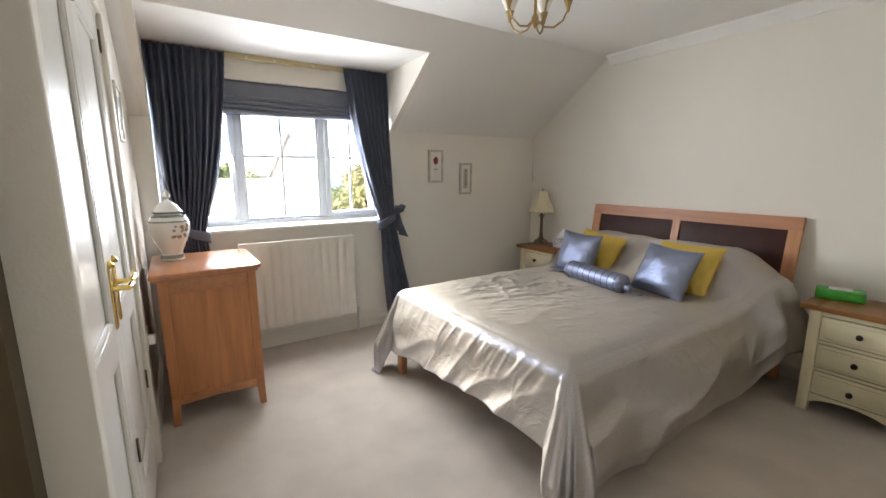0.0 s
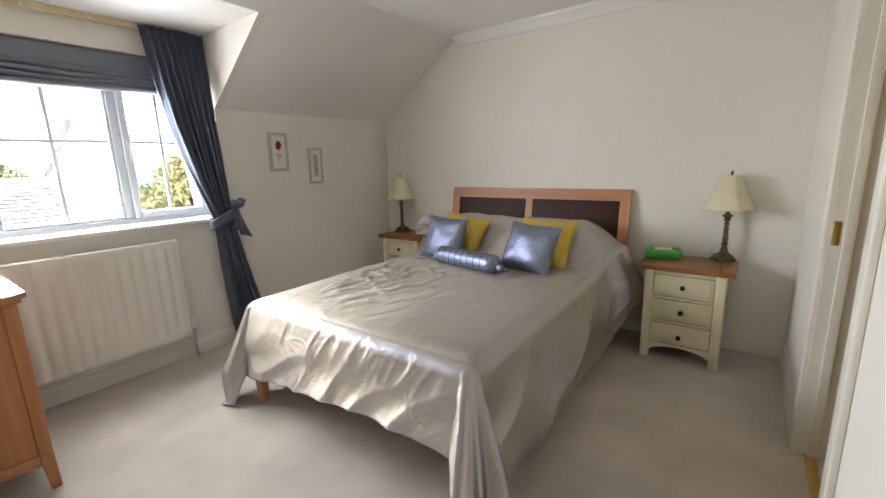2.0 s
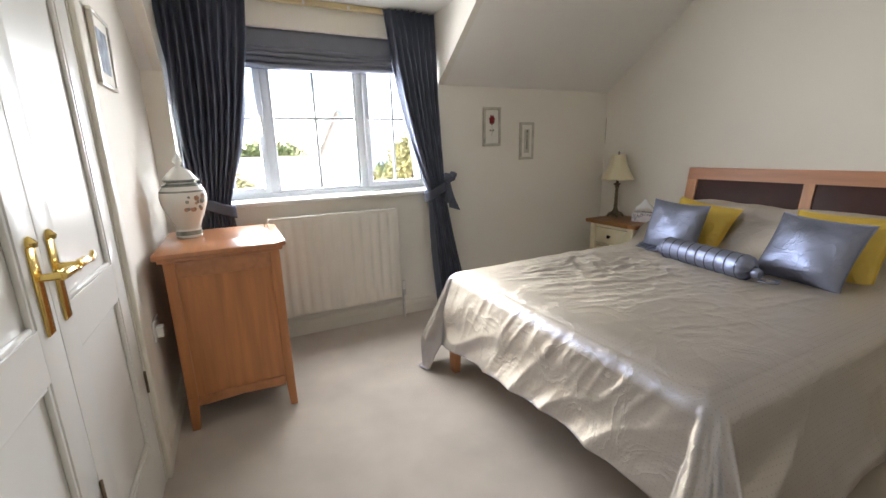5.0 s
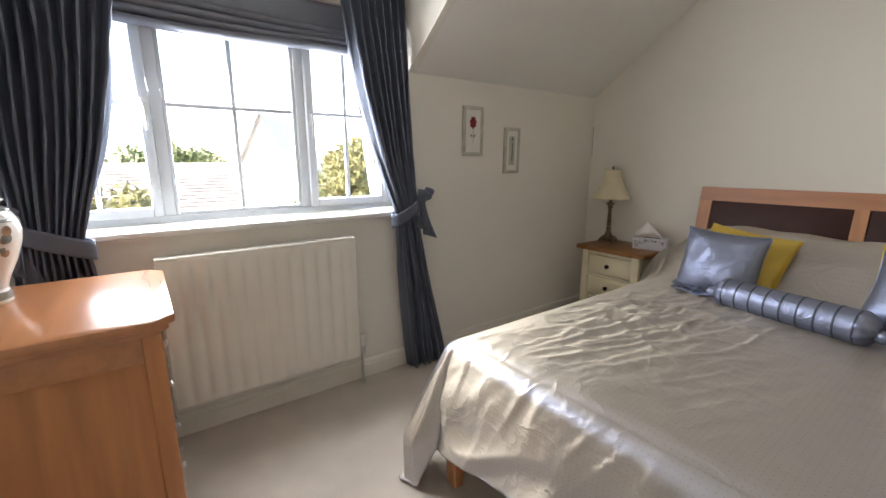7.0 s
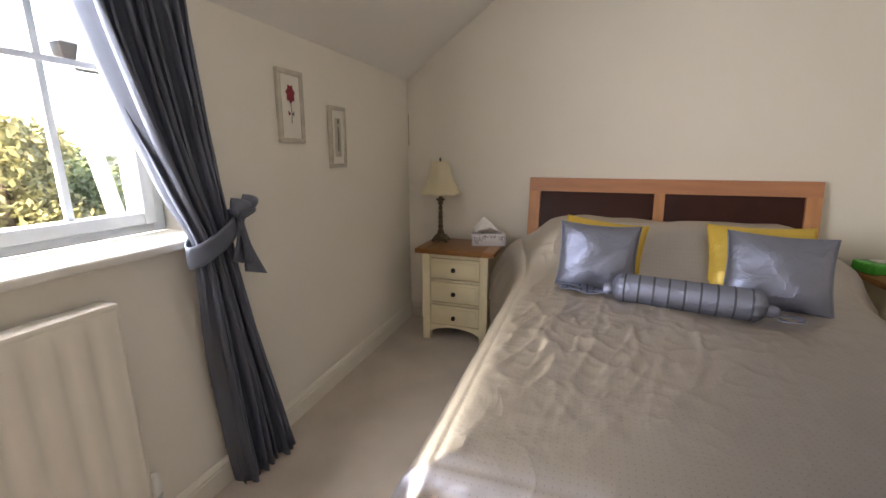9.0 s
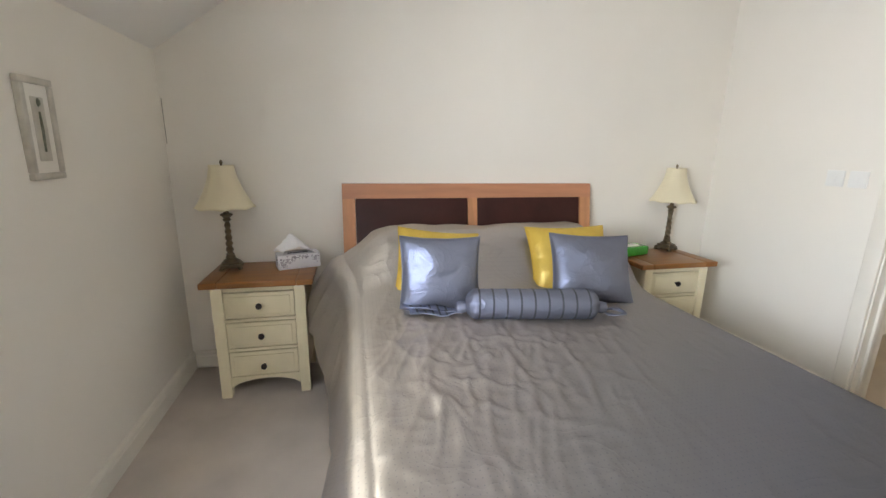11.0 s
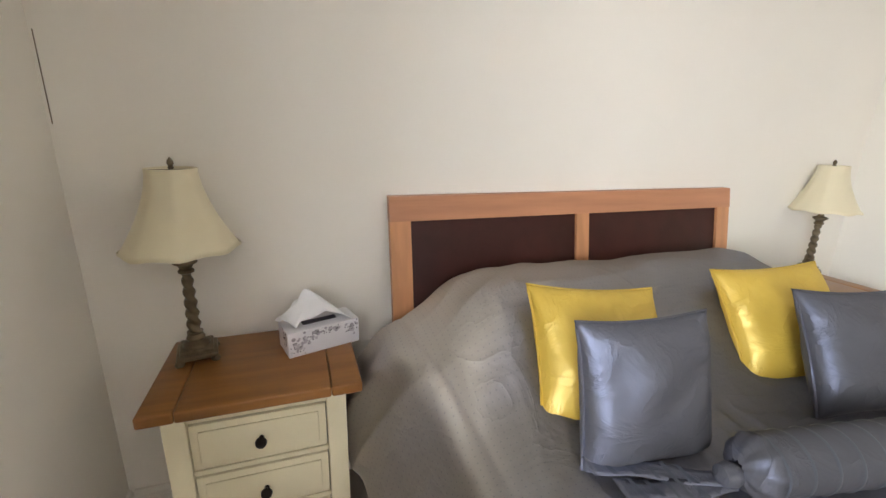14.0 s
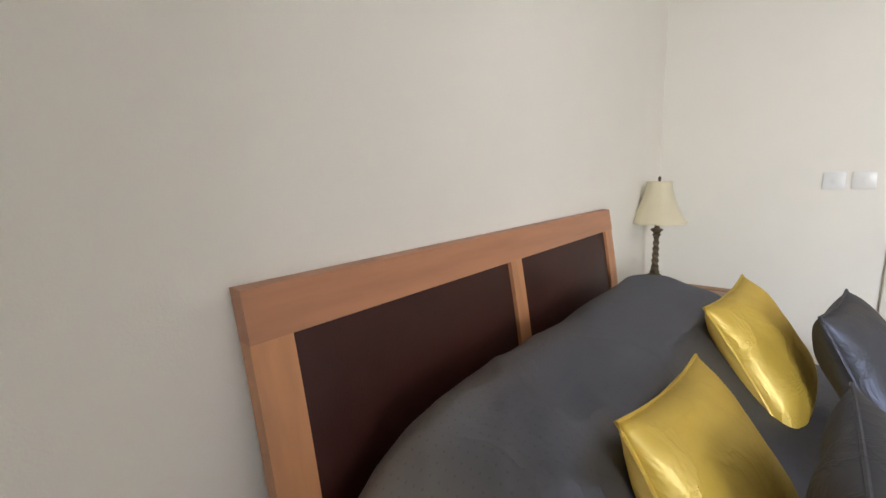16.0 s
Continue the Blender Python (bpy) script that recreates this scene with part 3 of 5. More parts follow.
RC = [(2.245, 1.30, 1.695, 0.020, 3.61), (2.15, 1.315, 1.695, 0.022, 3.61), (1.9, 1.35, 1.695, 0.024, 3.60), (1.6, 1.40, 1.695, 0.025, 3.58), (1.3, 1.46, 1.695, 0.025, 3.55), (1.1, 1.505, 1.69, 0.022, 3.515),
      (0.96, 1.545, 1.69, 0.014, 3.485), (0.88, 1.555, 1.70, 0.016, 3.49), (0.6, 1.58, 1.755, 0.023, 3.50), (0.3, 1.605, 1.82, 0.026, 3.50), (FZ + 0.012, 1.63, 1.895, 0.027, 3.50)]
LC = [(2.245, -0.075, 0.41, 0.020, 3.61), (2.15, -0.075, 0.40, 0.022, 3.61), (1.9, -0.075, 0.375, 0.026, 3.60), (1.6, -0.07, 0.33, 0.027, 3.58), (1.3, -0.055, 0.265, 0.026, 3.55), (1.1, -0.035, 0.205, 0.022, 3.515),
      (0.96, -0.02, 0.165, 0.016, 3.485), (0.88, -0.03, 0.175, 0.018, 3.49), (0.6, -0.06, 0.20, 0.024, 3.50), (0.3, -0.09, 0.22, 0.026, 3.50), (FZ + 0.012, -0.11, 0.24, 0.027, 3.50)]
tr_c, ro = curtain("curtain", RC, 3.5, 8, "slate blue-grey pleated curtain tied back with a bow", 0.96)
tl_c, lo_ = curtain("curtain", LC, 3.5, 10, "slate blue-grey pleated curtain gathered behind the chest", 0.96)


def tieback(parent, org, x0, x1, z, bow_x):
    ox, oy, oz = org

    def f(u, v):
        a = 2 * math.pi * u
        cx, rx, ry = (x0 + x1) / 2, (x1 - x0) / 2 + 0.018, 0.05
        zz = z - 0.035 + 0.075 * v + 0.05 * math.cos(a) * (1 if bow_x > cx else -1)
        return (cx + rx * math.cos(a) - ox, 3.488 - ry * math.sin(a) - oy, zz - oz)

    fit_sheet(part("tieback", sheet(41, 6, f), CURTAIN, parent, "wide slate fabric tieback", smooth=70), 0.005)
    for ang, ln, wd in ((55, 0.085, 0.06), (125, 0.075, 0.05), (20, 0.06, 0.04)):
        a = radians(ang)

        def loop(u, v):
            s = math.sin(math.pi * u)
            r = ln * u
            return (bow_x + r * math.cos(a) * 0.6 + (v - 0.5) * wd * s * 1.6 - ox, 3.455 - 0.03 * s - oy, z + 0.065 + r * math.sin(a) + (v - 0.5) * wd * s * 0.5 - oz)

        fit_sheet(part("bow_loop", sheet(10, 6, loop), CURTAIN, parent, smooth=70), 0.02)
    for dx, ln in ((0.0, 0.15), (0.055, 0.20)):
        def tail(u, v):
            return (bow_x + dx * u + (v - 0.5) * (0.03 + 0.06 * u) - ox, 3.452 - 0.012 * math.sin(3 * v + 4 * u) - oy, z + 0.06 - ln * u - 0.03 * v * u - oz)

        fit_sheet(part("bow_tail", sheet(10, 6, tail), CURTAIN, parent, smooth=70), 0.004)
    kn = lathe([(0.004, -0.018), (0.016, -0.012), (0.02, 0), (0.016, 0.012), (0.004, 0.018)], 14)
    bmesh.ops.translate(kn, verts=kn.verts[:], vec=(bow_x - ox, 3.45 - oy, z + 0.06 - oz))
    part("bow_knot", kn, CURTAIN, parent)


tieback(tr_c, ro, 1.54, 1.695, 0.955, 1.705)
tieback(tl_c, lo_, -0.03, 0.175, 0.955, -0.05)
ct = thing("curtain_track", 0.81, 3.66, 2.235, "pale wooden curtain batten under the dormer ceiling", "curtain track")
part("batten", box(-0.89, 0.89, -0.02, 0.02, -0.012, 0.022, 0.003), POLEW, ct)
for x in (-0.25, -0.05, 0.25):
    part("glider", box(x - 0.008, x + 0.008, -0.03, -0.02, -0.012, 0.006, 0.002), CHROME, ct)

# ---- radiator ----
RX0, RX1, RZ0, RZ1 = 0.375, 1.283, 0.125, 0.835
rad = thing("radiator", RX0, 3.49, 0.0, "white enamelled ribbed panel radiator under the window", "radiator")
RW = RX1 - RX0
npan = 13


def rad_face(u, v):
    x = RW * u
    ph = (u * npan) % 1.0
    edge = min(1.0, 12 * min(u, 1 - u))
    vert = min(1.0, 14 * min(v, 1 - v))
    d = 0.011 * (0.5 - 0.5 * math.tanh(9 * (abs(ph - 0.5) - 0.27))) * edge * vert
    return (x, -d, RZ0 + (RZ1 - RZ0) * v)


fit_sheet(part("front_panel", sheet(npan * 10 + 1, 40, rad_face), RADW, rad, smooth=50), 0.004, 1)
part("rear_panel", box(0.01, RW - 0.01, 0.045, 0.055, RZ0 + 0.01, RZ1 - 0.012, 0.003), RADW, rad)
part("top_grille", box(-0.004, RW + 0.004, -0.006, 0.06, RZ1 - 0.012, RZ1 + 0.006, 0.004), RADW, rad)
part("side_cover", box(-0.006, -0.0005, -0.003, 0.058, RZ0 + 0.005, RZ1 - 0.012, 0.002), RADW, rad)
part("side_cover", box(RW + 0.0005, RW + 0.006, -0.003, 0.058, RZ0 + 0.005, RZ1 - 0.012, 0.002), RADW, rad)
for x, s in ((-0.03, -1), (RW + 0.03, 1)):
    bm = tube([(x, 0.03, FZ), (x, 0.03, RZ0 + 0.03)], 0.009)
    tube([(x - s * 0.026, 0.03, RZ0 + 0.04), (x + s * 0.004, 0.03, RZ0 + 0.04)], 0.015, bm=bm)
    lathe([(0.014, RZ0 + 0.008), (0.020, RZ0 + 0.018), (0.020, RZ0 + 0.055), (0.014, RZ0 + 0.06)], 14, bm, x, 0.03)
    v = part("valve", bm, CHROME, rad, "chrome radiator valve and pipe")
    part("valve_cap", lathe([(0.016, RZ0 + 0.06), (0.021, RZ0 + 0.066), (0.020, RZ0 + 0.12), (0.014, RZ0 + 0.13)], 14, None, x, 0.03), WHITEP, v, "white plastic valve cap")

# ---- chest of drawers ----
CX0, CX1, CY0, CY1, CHZ = -0.165, 0.395, 2.645, 3.31, 0.842
ch = thing("chest_of_drawers", (CX0 + CX1) / 2, (CY0 + CY1) / 2, FZ, "honey beech wooden chest of drawers with a moulded top", "chest of drawers")
ch.scale.z = (CHZ - FZ) / CHZ
hw, hd = (CX1 - CX0) / 2, (CY1 - CY0) / 2
bm = prism([(-hw, -hd), (hw - 0.05, -hd), (hw, -hd + 0.05), (hw, hd - 0.05), (hw - 0.05, hd), (-hw, hd)], "z", CHZ - 0.024, CHZ, 0.006)
part("top", bm, BEECH_TOP, ch, "smooth lacquered beech top")
part("cornice", prism([(-hw + 0.016, -hd + 0.016), (hw - 0.058, -hd + 0.016), (hw - 0.016, -hd + 0.058), (hw - 0.016, hd - 0.05), (hw - 0.058, hd - 0.016), (-hw + 0.016, hd - 0.016)], "z", CHZ - 0.042, CHZ - 0.024, 0.005), BEECH_TOP, ch)
bx0, bx1, by0, by1 = -hw + 0.035, hw - 0.035, -hd + 0.035, hd - 0.035
for lx, ly in ((bx0, by0), (bx1 - 0.045, by0), (bx0, by1 - 0.045), (bx1 - 0.045, by1 - 0.045)):
    sx = 1 if lx > 0 else -1
    bm = prism([(lx, 0.16), (lx + 0.045, 0.16), (lx + 0.045, CHZ - 0.042), (lx, CHZ - 0.042)], "y", ly, ly + 0.045, 0.003)
    q = 0.003 * sx
    prism([(lx + (0.01 if sx > 0 else 0) + q, 0.0), (lx + 0.045 - (0.01 if sx < 0 else 0) + q, 0.0), (lx + 0.045, 0.16), (lx, 0.16)], "y", ly + 0.001, ly + 0.044, 0.002, bm=bm)
    part("leg", bm, BEECH, ch)
for y0, y1 in ((by0 + 0.014, by0 + 0.026), (by1 - 0.026, by1 - 0.014)):
    part("side_panel", box(bx0 + 0.04, bx1 - 0.04, y0, y1, 0.13, CHZ - 0.045), BEECH, ch)
part("side_rail", box(bx0 + 0.045, bx1 - 0.045, by0 + 0.005, by0 + 0.028, CHZ - 0.115, CHZ - 0.042, 0.002), BEECH_TOP, ch)
part("side_rail", prism([(bx0 + 0.045, 0.115), (0, 0.125), (bx1 - 0.045, 0.115), (bx1 - 0.045, 0.165), (bx0 + 0.045, 0.165)], "y", by0 + 0.005, by0 + 0.028, 0.002), BEECH_TOP, ch)
part("back_panel", box(bx0 + 0.01, bx0 + 0.02, by0 + 0.04, by1 - 0.04, 0.13, CHZ - 0.045), BEECH, ch)
for k in range(5):
    z0 = 0.14 + k * 0.13
    dr = part("drawer", box(bx1 - 0.025, bx1 - 0.003, by0 + 0.05, by1 - 0.05, z0, z0 + 0.124, 0.004), BEECH_TOP, ch)
    for y in (-0.16, 0.16):
        kn = lathe([(0.004, 0), (0.004, 0.006), (0.009, 0.010), (0.009, 0.014), (0.005, 0.017)], 14)
        bmesh.ops.rotate(kn, verts=kn.verts[:], matrix=Matrix.Rotation(radians(90), 3, "Y"))
        bmesh.ops.translate(kn, verts=kn.verts[:], vec=(bx1 - 0.003, y, z0 + 0.062))
        part("knob", kn, CHROME, dr, "small metal knob")

# ginger jar
jar = thing("ginger_jar", -0.045, 3.10, CHZ, "white porcelain lidded ginger jar painted with flowers", "jar")
jar.scale = (1.13, 1.13, 1.13)
part("body", lathe([(0.052, 0), (0.056, 0.006), (0.054, 0.03), (0.05, 0.04), (0.058, 0.065), (0.078, 0.11), (0.094, 0.16), (0.098, 0.19), (0.094, 0.215), (0.08, 0.24), (0.062, 0.252), (0.058, 0.262)], 40), PORC, jar)
part("neck_band", lathe([(0.066, 0.238), (0.083, 0.2385), (0.0825, 0.243), (0.066, 0.251)], 40), GREYBAND, jar, "grey-green painted band")
part("shoulder_band", lathe([(0.0955, 0.212), (0.0962, 0.214), (0.0925, 0.220), (0.0915, 0.218)], 40), GREYBAND, jar)
part("foot_band", lathe([(0.0530, 0.012), (0.0565, 0.013), (0.0555, 0.032), (0.051, 0.033)], 40), GREYBAND, jar)
part("lid", lathe([(0.07, 0.262), (0.074, 0.266), (0.07, 0.27), (0.06, 0.285), (0.045, 0.305), (0.025, 0.32), (0.012, 0.328), (0.01, 0.335), (0.02, 0.345), (0.021, 0.356), (0.013, 0.37), (0.004, 0.386), (0.001, 0.39)], 32), PORC, jar, "domed porcelain lid with a bud finial")
part("lid_band", lathe([(0.066, 0.2565), (0.0752, 0.2645), (0.0752, 0.2675), (0.066, 0.27)], 40), GREYBAND, jar)
random.seed(4)
for k in range(16):
    a = radians(-62 + random.uniform(-30, 30))
    z = 0.13 + random.uniform(0, 0.075)
    r = float(np.interp(z, [0.11, 0.16, 0.19, 0.215], [0.078, 0.094, 0.098, 0.094])) + 0.0008
    bm = lathe([(0.001, 0.0), (random.uniform(0.006, 0.014), 0.0006), (0.001, 0.0016)], 9)
    bmesh.ops.rotate(bm, verts=bm.verts[:], matrix=Matrix.Rotation(radians(90), 3, "Y"))
    bmesh.ops.rotate(bm, verts=bm.verts[:], matrix=Matrix.Rotation(a, 3, "Z"))
    bmesh.ops.translate(bm, verts=bm.verts[:], vec=(r * math.cos(a), r * math.sin(a), z))
    part("painted_flower", bm, ORANGEP if k % 3 else GREYBAND, jar)


# ---- pictures ----
def picture(name, m, w, h, label, print_kind, fw=0.022):
    t = tagged(new(name), label, "picture")
    t.matrix_basis = m
    for nm, a in (("frame_rail", (-w / 2, w / 2, -h / 2, -h / 2 + fw)), ("frame_rail", (-w / 2, w / 2, h / 2 - fw, h / 2)), ("frame_stile", (-w / 2, -w / 2 + fw, -h / 2 + fw, h / 2 - fw)), ("frame_stile", (w / 2 - fw, w / 2, -h / 2 + fw, h / 2 - fw))):
        part(nm, box(a[0], a[1], -0.02, 0.0, a[2], a[3], 0.004), SILVERF, t)
    mt = part("mount", box(-w / 2 + fw, w / 2 - fw, -0.012, -0.003, -h / 2 + fw, h / 2 - fw), MOUNT, t, "off-white mount")
    if print_kind == "flower":
        def bloom(u, v):
            a = 2 * math.pi * u
            r = 0.032 * v * (1 + 0.13 * math.sin(7 * a) + 0.05 * math.sin(13 * a))
            return (r * math.cos(a) * 0.85, -0.0135 - 0.001 * (1 - v), 0.055 + r * math.sin(a) * 1.15)
        fit_sheet(part("bloom", sheet(48, 5, bloom), REDP, mt, "dark red flower head"), 0.001)
        part("stem", tube([(0, -0.0135, 0.02), (0.004, -0.0135, -0.03), (0.0, -0.0135, -0.07)], 0.0015, 6), STEM, mt)
        for sx in (-1, 1):
            part("leaf", prism([(0.003 * sx, -0.03), (0.02 * sx, -0.018), (0.018 * sx, -0.038)], "y", -0.0138, -0.0124), STEM if sx > 0 else REDP, mt)
    elif print_kind == "seed":
        part("inner_card", box(-0.028, 0.028, -0.0145, -0.0118, -0.1, 0.1, 0.001), SILVERF, mt)
        part("stalk", tube([(0, -0.016, -0.07), (0.001, -0.016, 0.0), (0, -0.016, 0.055)], [0.003, 0.0045, 0.003], 8), STEM, mt)
        part("seed_head", lathe([(0.001, 0.07), (0.006, 0.078), (0.006, 0.088), (0.001, 0.096)], 12, None, 0, -0.016), STEM, mt)
    else:
        part("print", box(-w / 2 + fw + 0.035, w / 2 - fw - 0.035, -0.014, -0.0115, -h / 2 + fw + 0.04, h / 2 - fw - 0.04), BLUEPR, mt, "blue-grey landscape print")
    return t


picture("picture", pose(2.195, N, 1.44, 1.2, 0, 0), 0.172, 0.315, "narrow silver framed picture of a dark red flower", "flower")
picture("picture", pose(2.559, N, 1.319, 1.2, 0, 0), 0.152, 0.318, "narrow silver framed picture of a seed head", "seed")
picture("picture", pose(W, 2.70, 1.665, 1.2, 0, 90), 0.25, 0.27, "silver framed blue-grey print with a wide mount", "print", 0.016)

# ---- bed ----
bed = thing("bed", 2.4, 1.85, 0.0, "king-size wooden bed with a padded leather headboard", "bed")
BX, BY = 2.4, 1.85
HY0, HY1 = 1.036 - BY, 2.666 - BY


def hb_x(z):
    """The headboard leans and curls back towards its top."""
    return 3.40 + 0.085 * max(0.0, (z - 0.35) / 0.72) ** 1.6 - BX


def hb_slab(y0, y1, z0, z1, t, fwd=0.0, puff=0.0):
    def ring(v):
        z = z0 + (z1 - z0) * v
        return z, hb_x(z)
    bm = bmesh.new()
    n, m = 12, 9
    fr_, bk_ = [], []
    for i in range(n + 1):
        z, x = ring(i / n)
        fr_.append([bm.verts.new((x - fwd - puff * (max(0, 1 - abs(2 * i / n - 1) ** 8) * max(0, 1 - abs(2 * j / m - 1) ** 10)), y0 + (y1 - y0) * j / m, z)) for j in range(m + 1)])
        bk_.append([bm.verts.new((x + t, y0 + (y1 - y0) * j / m, z)) for j in range(m + 1)])
    for i in range(n):
        for j in range(m):
            bm.faces.new((fr_[i][j], fr_[i][j + 1], fr_[i + 1][j + 1], fr_[i + 1][j]))
            bm.faces.new((bk_[i][j], bk_[i + 1][j], bk_[i + 1][j + 1], bk_[i][j + 1]))
        for j in (0, m):
            bm.faces.new((fr_[i][j], fr_[i + 1][j], bk_[i + 1][j], bk_[i][j]))
    for i in (0, n):
        for j in range(m):
            bm.faces.new((fr_[i][j], fr_[i][j + 1], bk_[i][j + 1], bk_[i][j]))
    bmesh.ops.recalc_face_normals(bm, faces=bm.faces[:])
    return bm


hbd = part("headboard", hb_slab(HY0, HY1, 0.983, 1.07, 0.032, 0.006), BEECH_Y, bed, "reddish cherry wood headboard top rail")
part("headboard_post", hb_slab(HY0, HY0 + 0.075, FZ, 0.983, 0.03, 0.003), BEECH_Z, bed)
part("headboard_post", hb_slab(HY1 - 0.075, HY1, FZ, 0.983, 0.03, 0.003), BEECH_Z, bed)
MID = 1.861 - BY
part("headboard_post", hb_slab(MID - 0.03, MID + 0.03, 0.35, 0.983, 0.03, 0.003), BEECH_Z, bed)
part("headboard_rail", hb_slab(HY0 + 0.075, HY1 - 0.075, 0.30, 0.36, 0.028), BEECH_Y, bed)
part("headboard_panel", hb_slab(HY0 + 0.078, MID - 0.032, 0.362, 0.981, 0.02, -0.008, 0.012), LEATHER, bed, "padded oxblood leather panel")
part("headboard_panel", hb_slab(MID + 0.032, HY1 - 0.078, 0.362, 0.981, 0.02, -0.008, 0.012), LEATHER, bed, "padded oxblood leather panel")
MX0, MX1, MY0, MY1, MT = 1.34, 3.38, 1.11, 2.59, 0.575
part("mattress", box(MX0 - BX, MX1 - BX, MY0 - BY, MY1 - BY, 0.33, MT - 0.03, 0.05, 4), TISSUE, bed, "deep white mattress")
for y in (MY0 + 0.0, MY1 - 0.03):
    part("side_rail", box(MX0 - BX, 3.39 - BX, y - BY, y + 0.03 - BY, 0.2, 0.33, 0.004), BEECH_Y, bed)
part("foot_rail", box(1.27 - BX, 1.30 - BX, MY0 + 0.02 - BY, MY1 - 0.02 - BY, 0.2, 0.34, 0.004), BEECH_Y, bed)
for y in (1.14, 2.56):
    part("leg", prism([(1.245 - BX, FZ), (1.285 - BX, FZ), (1.30 - BX, 0.3), (1.23 - BX, 0.3)], "y", y - 0.03 - BY, y + 0.03 - BY, 0.004), BEECH_Z, bed)


def pillow_rise(x, y):
    """Height that the pillows under the cover add."""
    a = 1 / (1 + math.exp(-(x - 2.93) * 17))
    b = 1 / (1 + math.exp((x - 3.37) * 40))
    e = 1 / (1 + math.exp(-(y - 1.17) * 18)) / (1 + math.exp((y - 2.55) * 22))
    d = 1 - 0.04 * math.exp(-((y - 1.86) / 0.10) ** 2)
    return 0.275 * a * b * (0.45 + 0.55 * e) * d


def ridge(x, y, z, sharp=3.0):
    """A thin crest along the zero line of a noise, 0 to 1."""
    return max(0.0, 1 - sharp * abs(noise.noise(Vector((x, y, z)))))


def spread_top(a, b, edge):
    """Creases of the cover on top of the mattress: long thin ones from the cushions to the foot."""
    nz = noise.noise(Vector((a * 3.0, b * 3.0, 0.3)))
    n2 = noise.noise(Vector((a * 9.0, b * 5.0, 1.7)))
    slant = b + 0.22 * a + 0.05 * noise.noise(Vector((a * 2.5, b * 2.5, 9.1)))
    near = math.exp(-((a - 2.1) / 0.62) ** 2) / (1 + math.exp((a - 2.72) * 18))
    north = 0.22 + 0.78 / (1 + math.exp(-(b - 1.82 - 0.25 * (2.3 - a)) * 7))
    long1 = ridge(a * 1.9, slant * 9.0, 7.7, 3.4) ** 2.2
    long2 = ridge(a * 3.6, slant * 15.0, 2.9, 3.0) ** 1.8
    cross = ridge(a * 5.5 + 2 * b, b * 6.0 - 2 * a, 6.1, 3.0) ** 2
    fine = ridge(a * 13.0 + 4 * b, b * 12.0 - 5 * a, 3.4, 2.4)
    wr = 0.003 * nz + 0.0015 * n2 + near * north * (0.010 * long1 + 0.010 * long2 + 0.010 * cross + 0.006 * fine)
    wr += 0.0035 * north * ridge(a * 2.2, slant * 6.0, 4.4, 3.2) ** 2
    # folds where the cover climbs over the pillows
    climb = 1 / (1 + math.exp(-(a - 2.82) * 16))
    flank = 1 / (1 + math.exp(-(b - 2.36) * 14)) + 0.6 / (1 + math.exp((b - 1.32) * 14)) + 0.2
    wr += climb * flank * (0.030 * ridge(a * 4.5 + 1.5 * b, b * 2.2, 5.7, 2.6) ** 1.6 + 0.010 * ridge(a * 9.0, b * 3.5, 1.2, 2.6) ** 1.5)
    return wr * min(1, 4 * edge + 0.2)


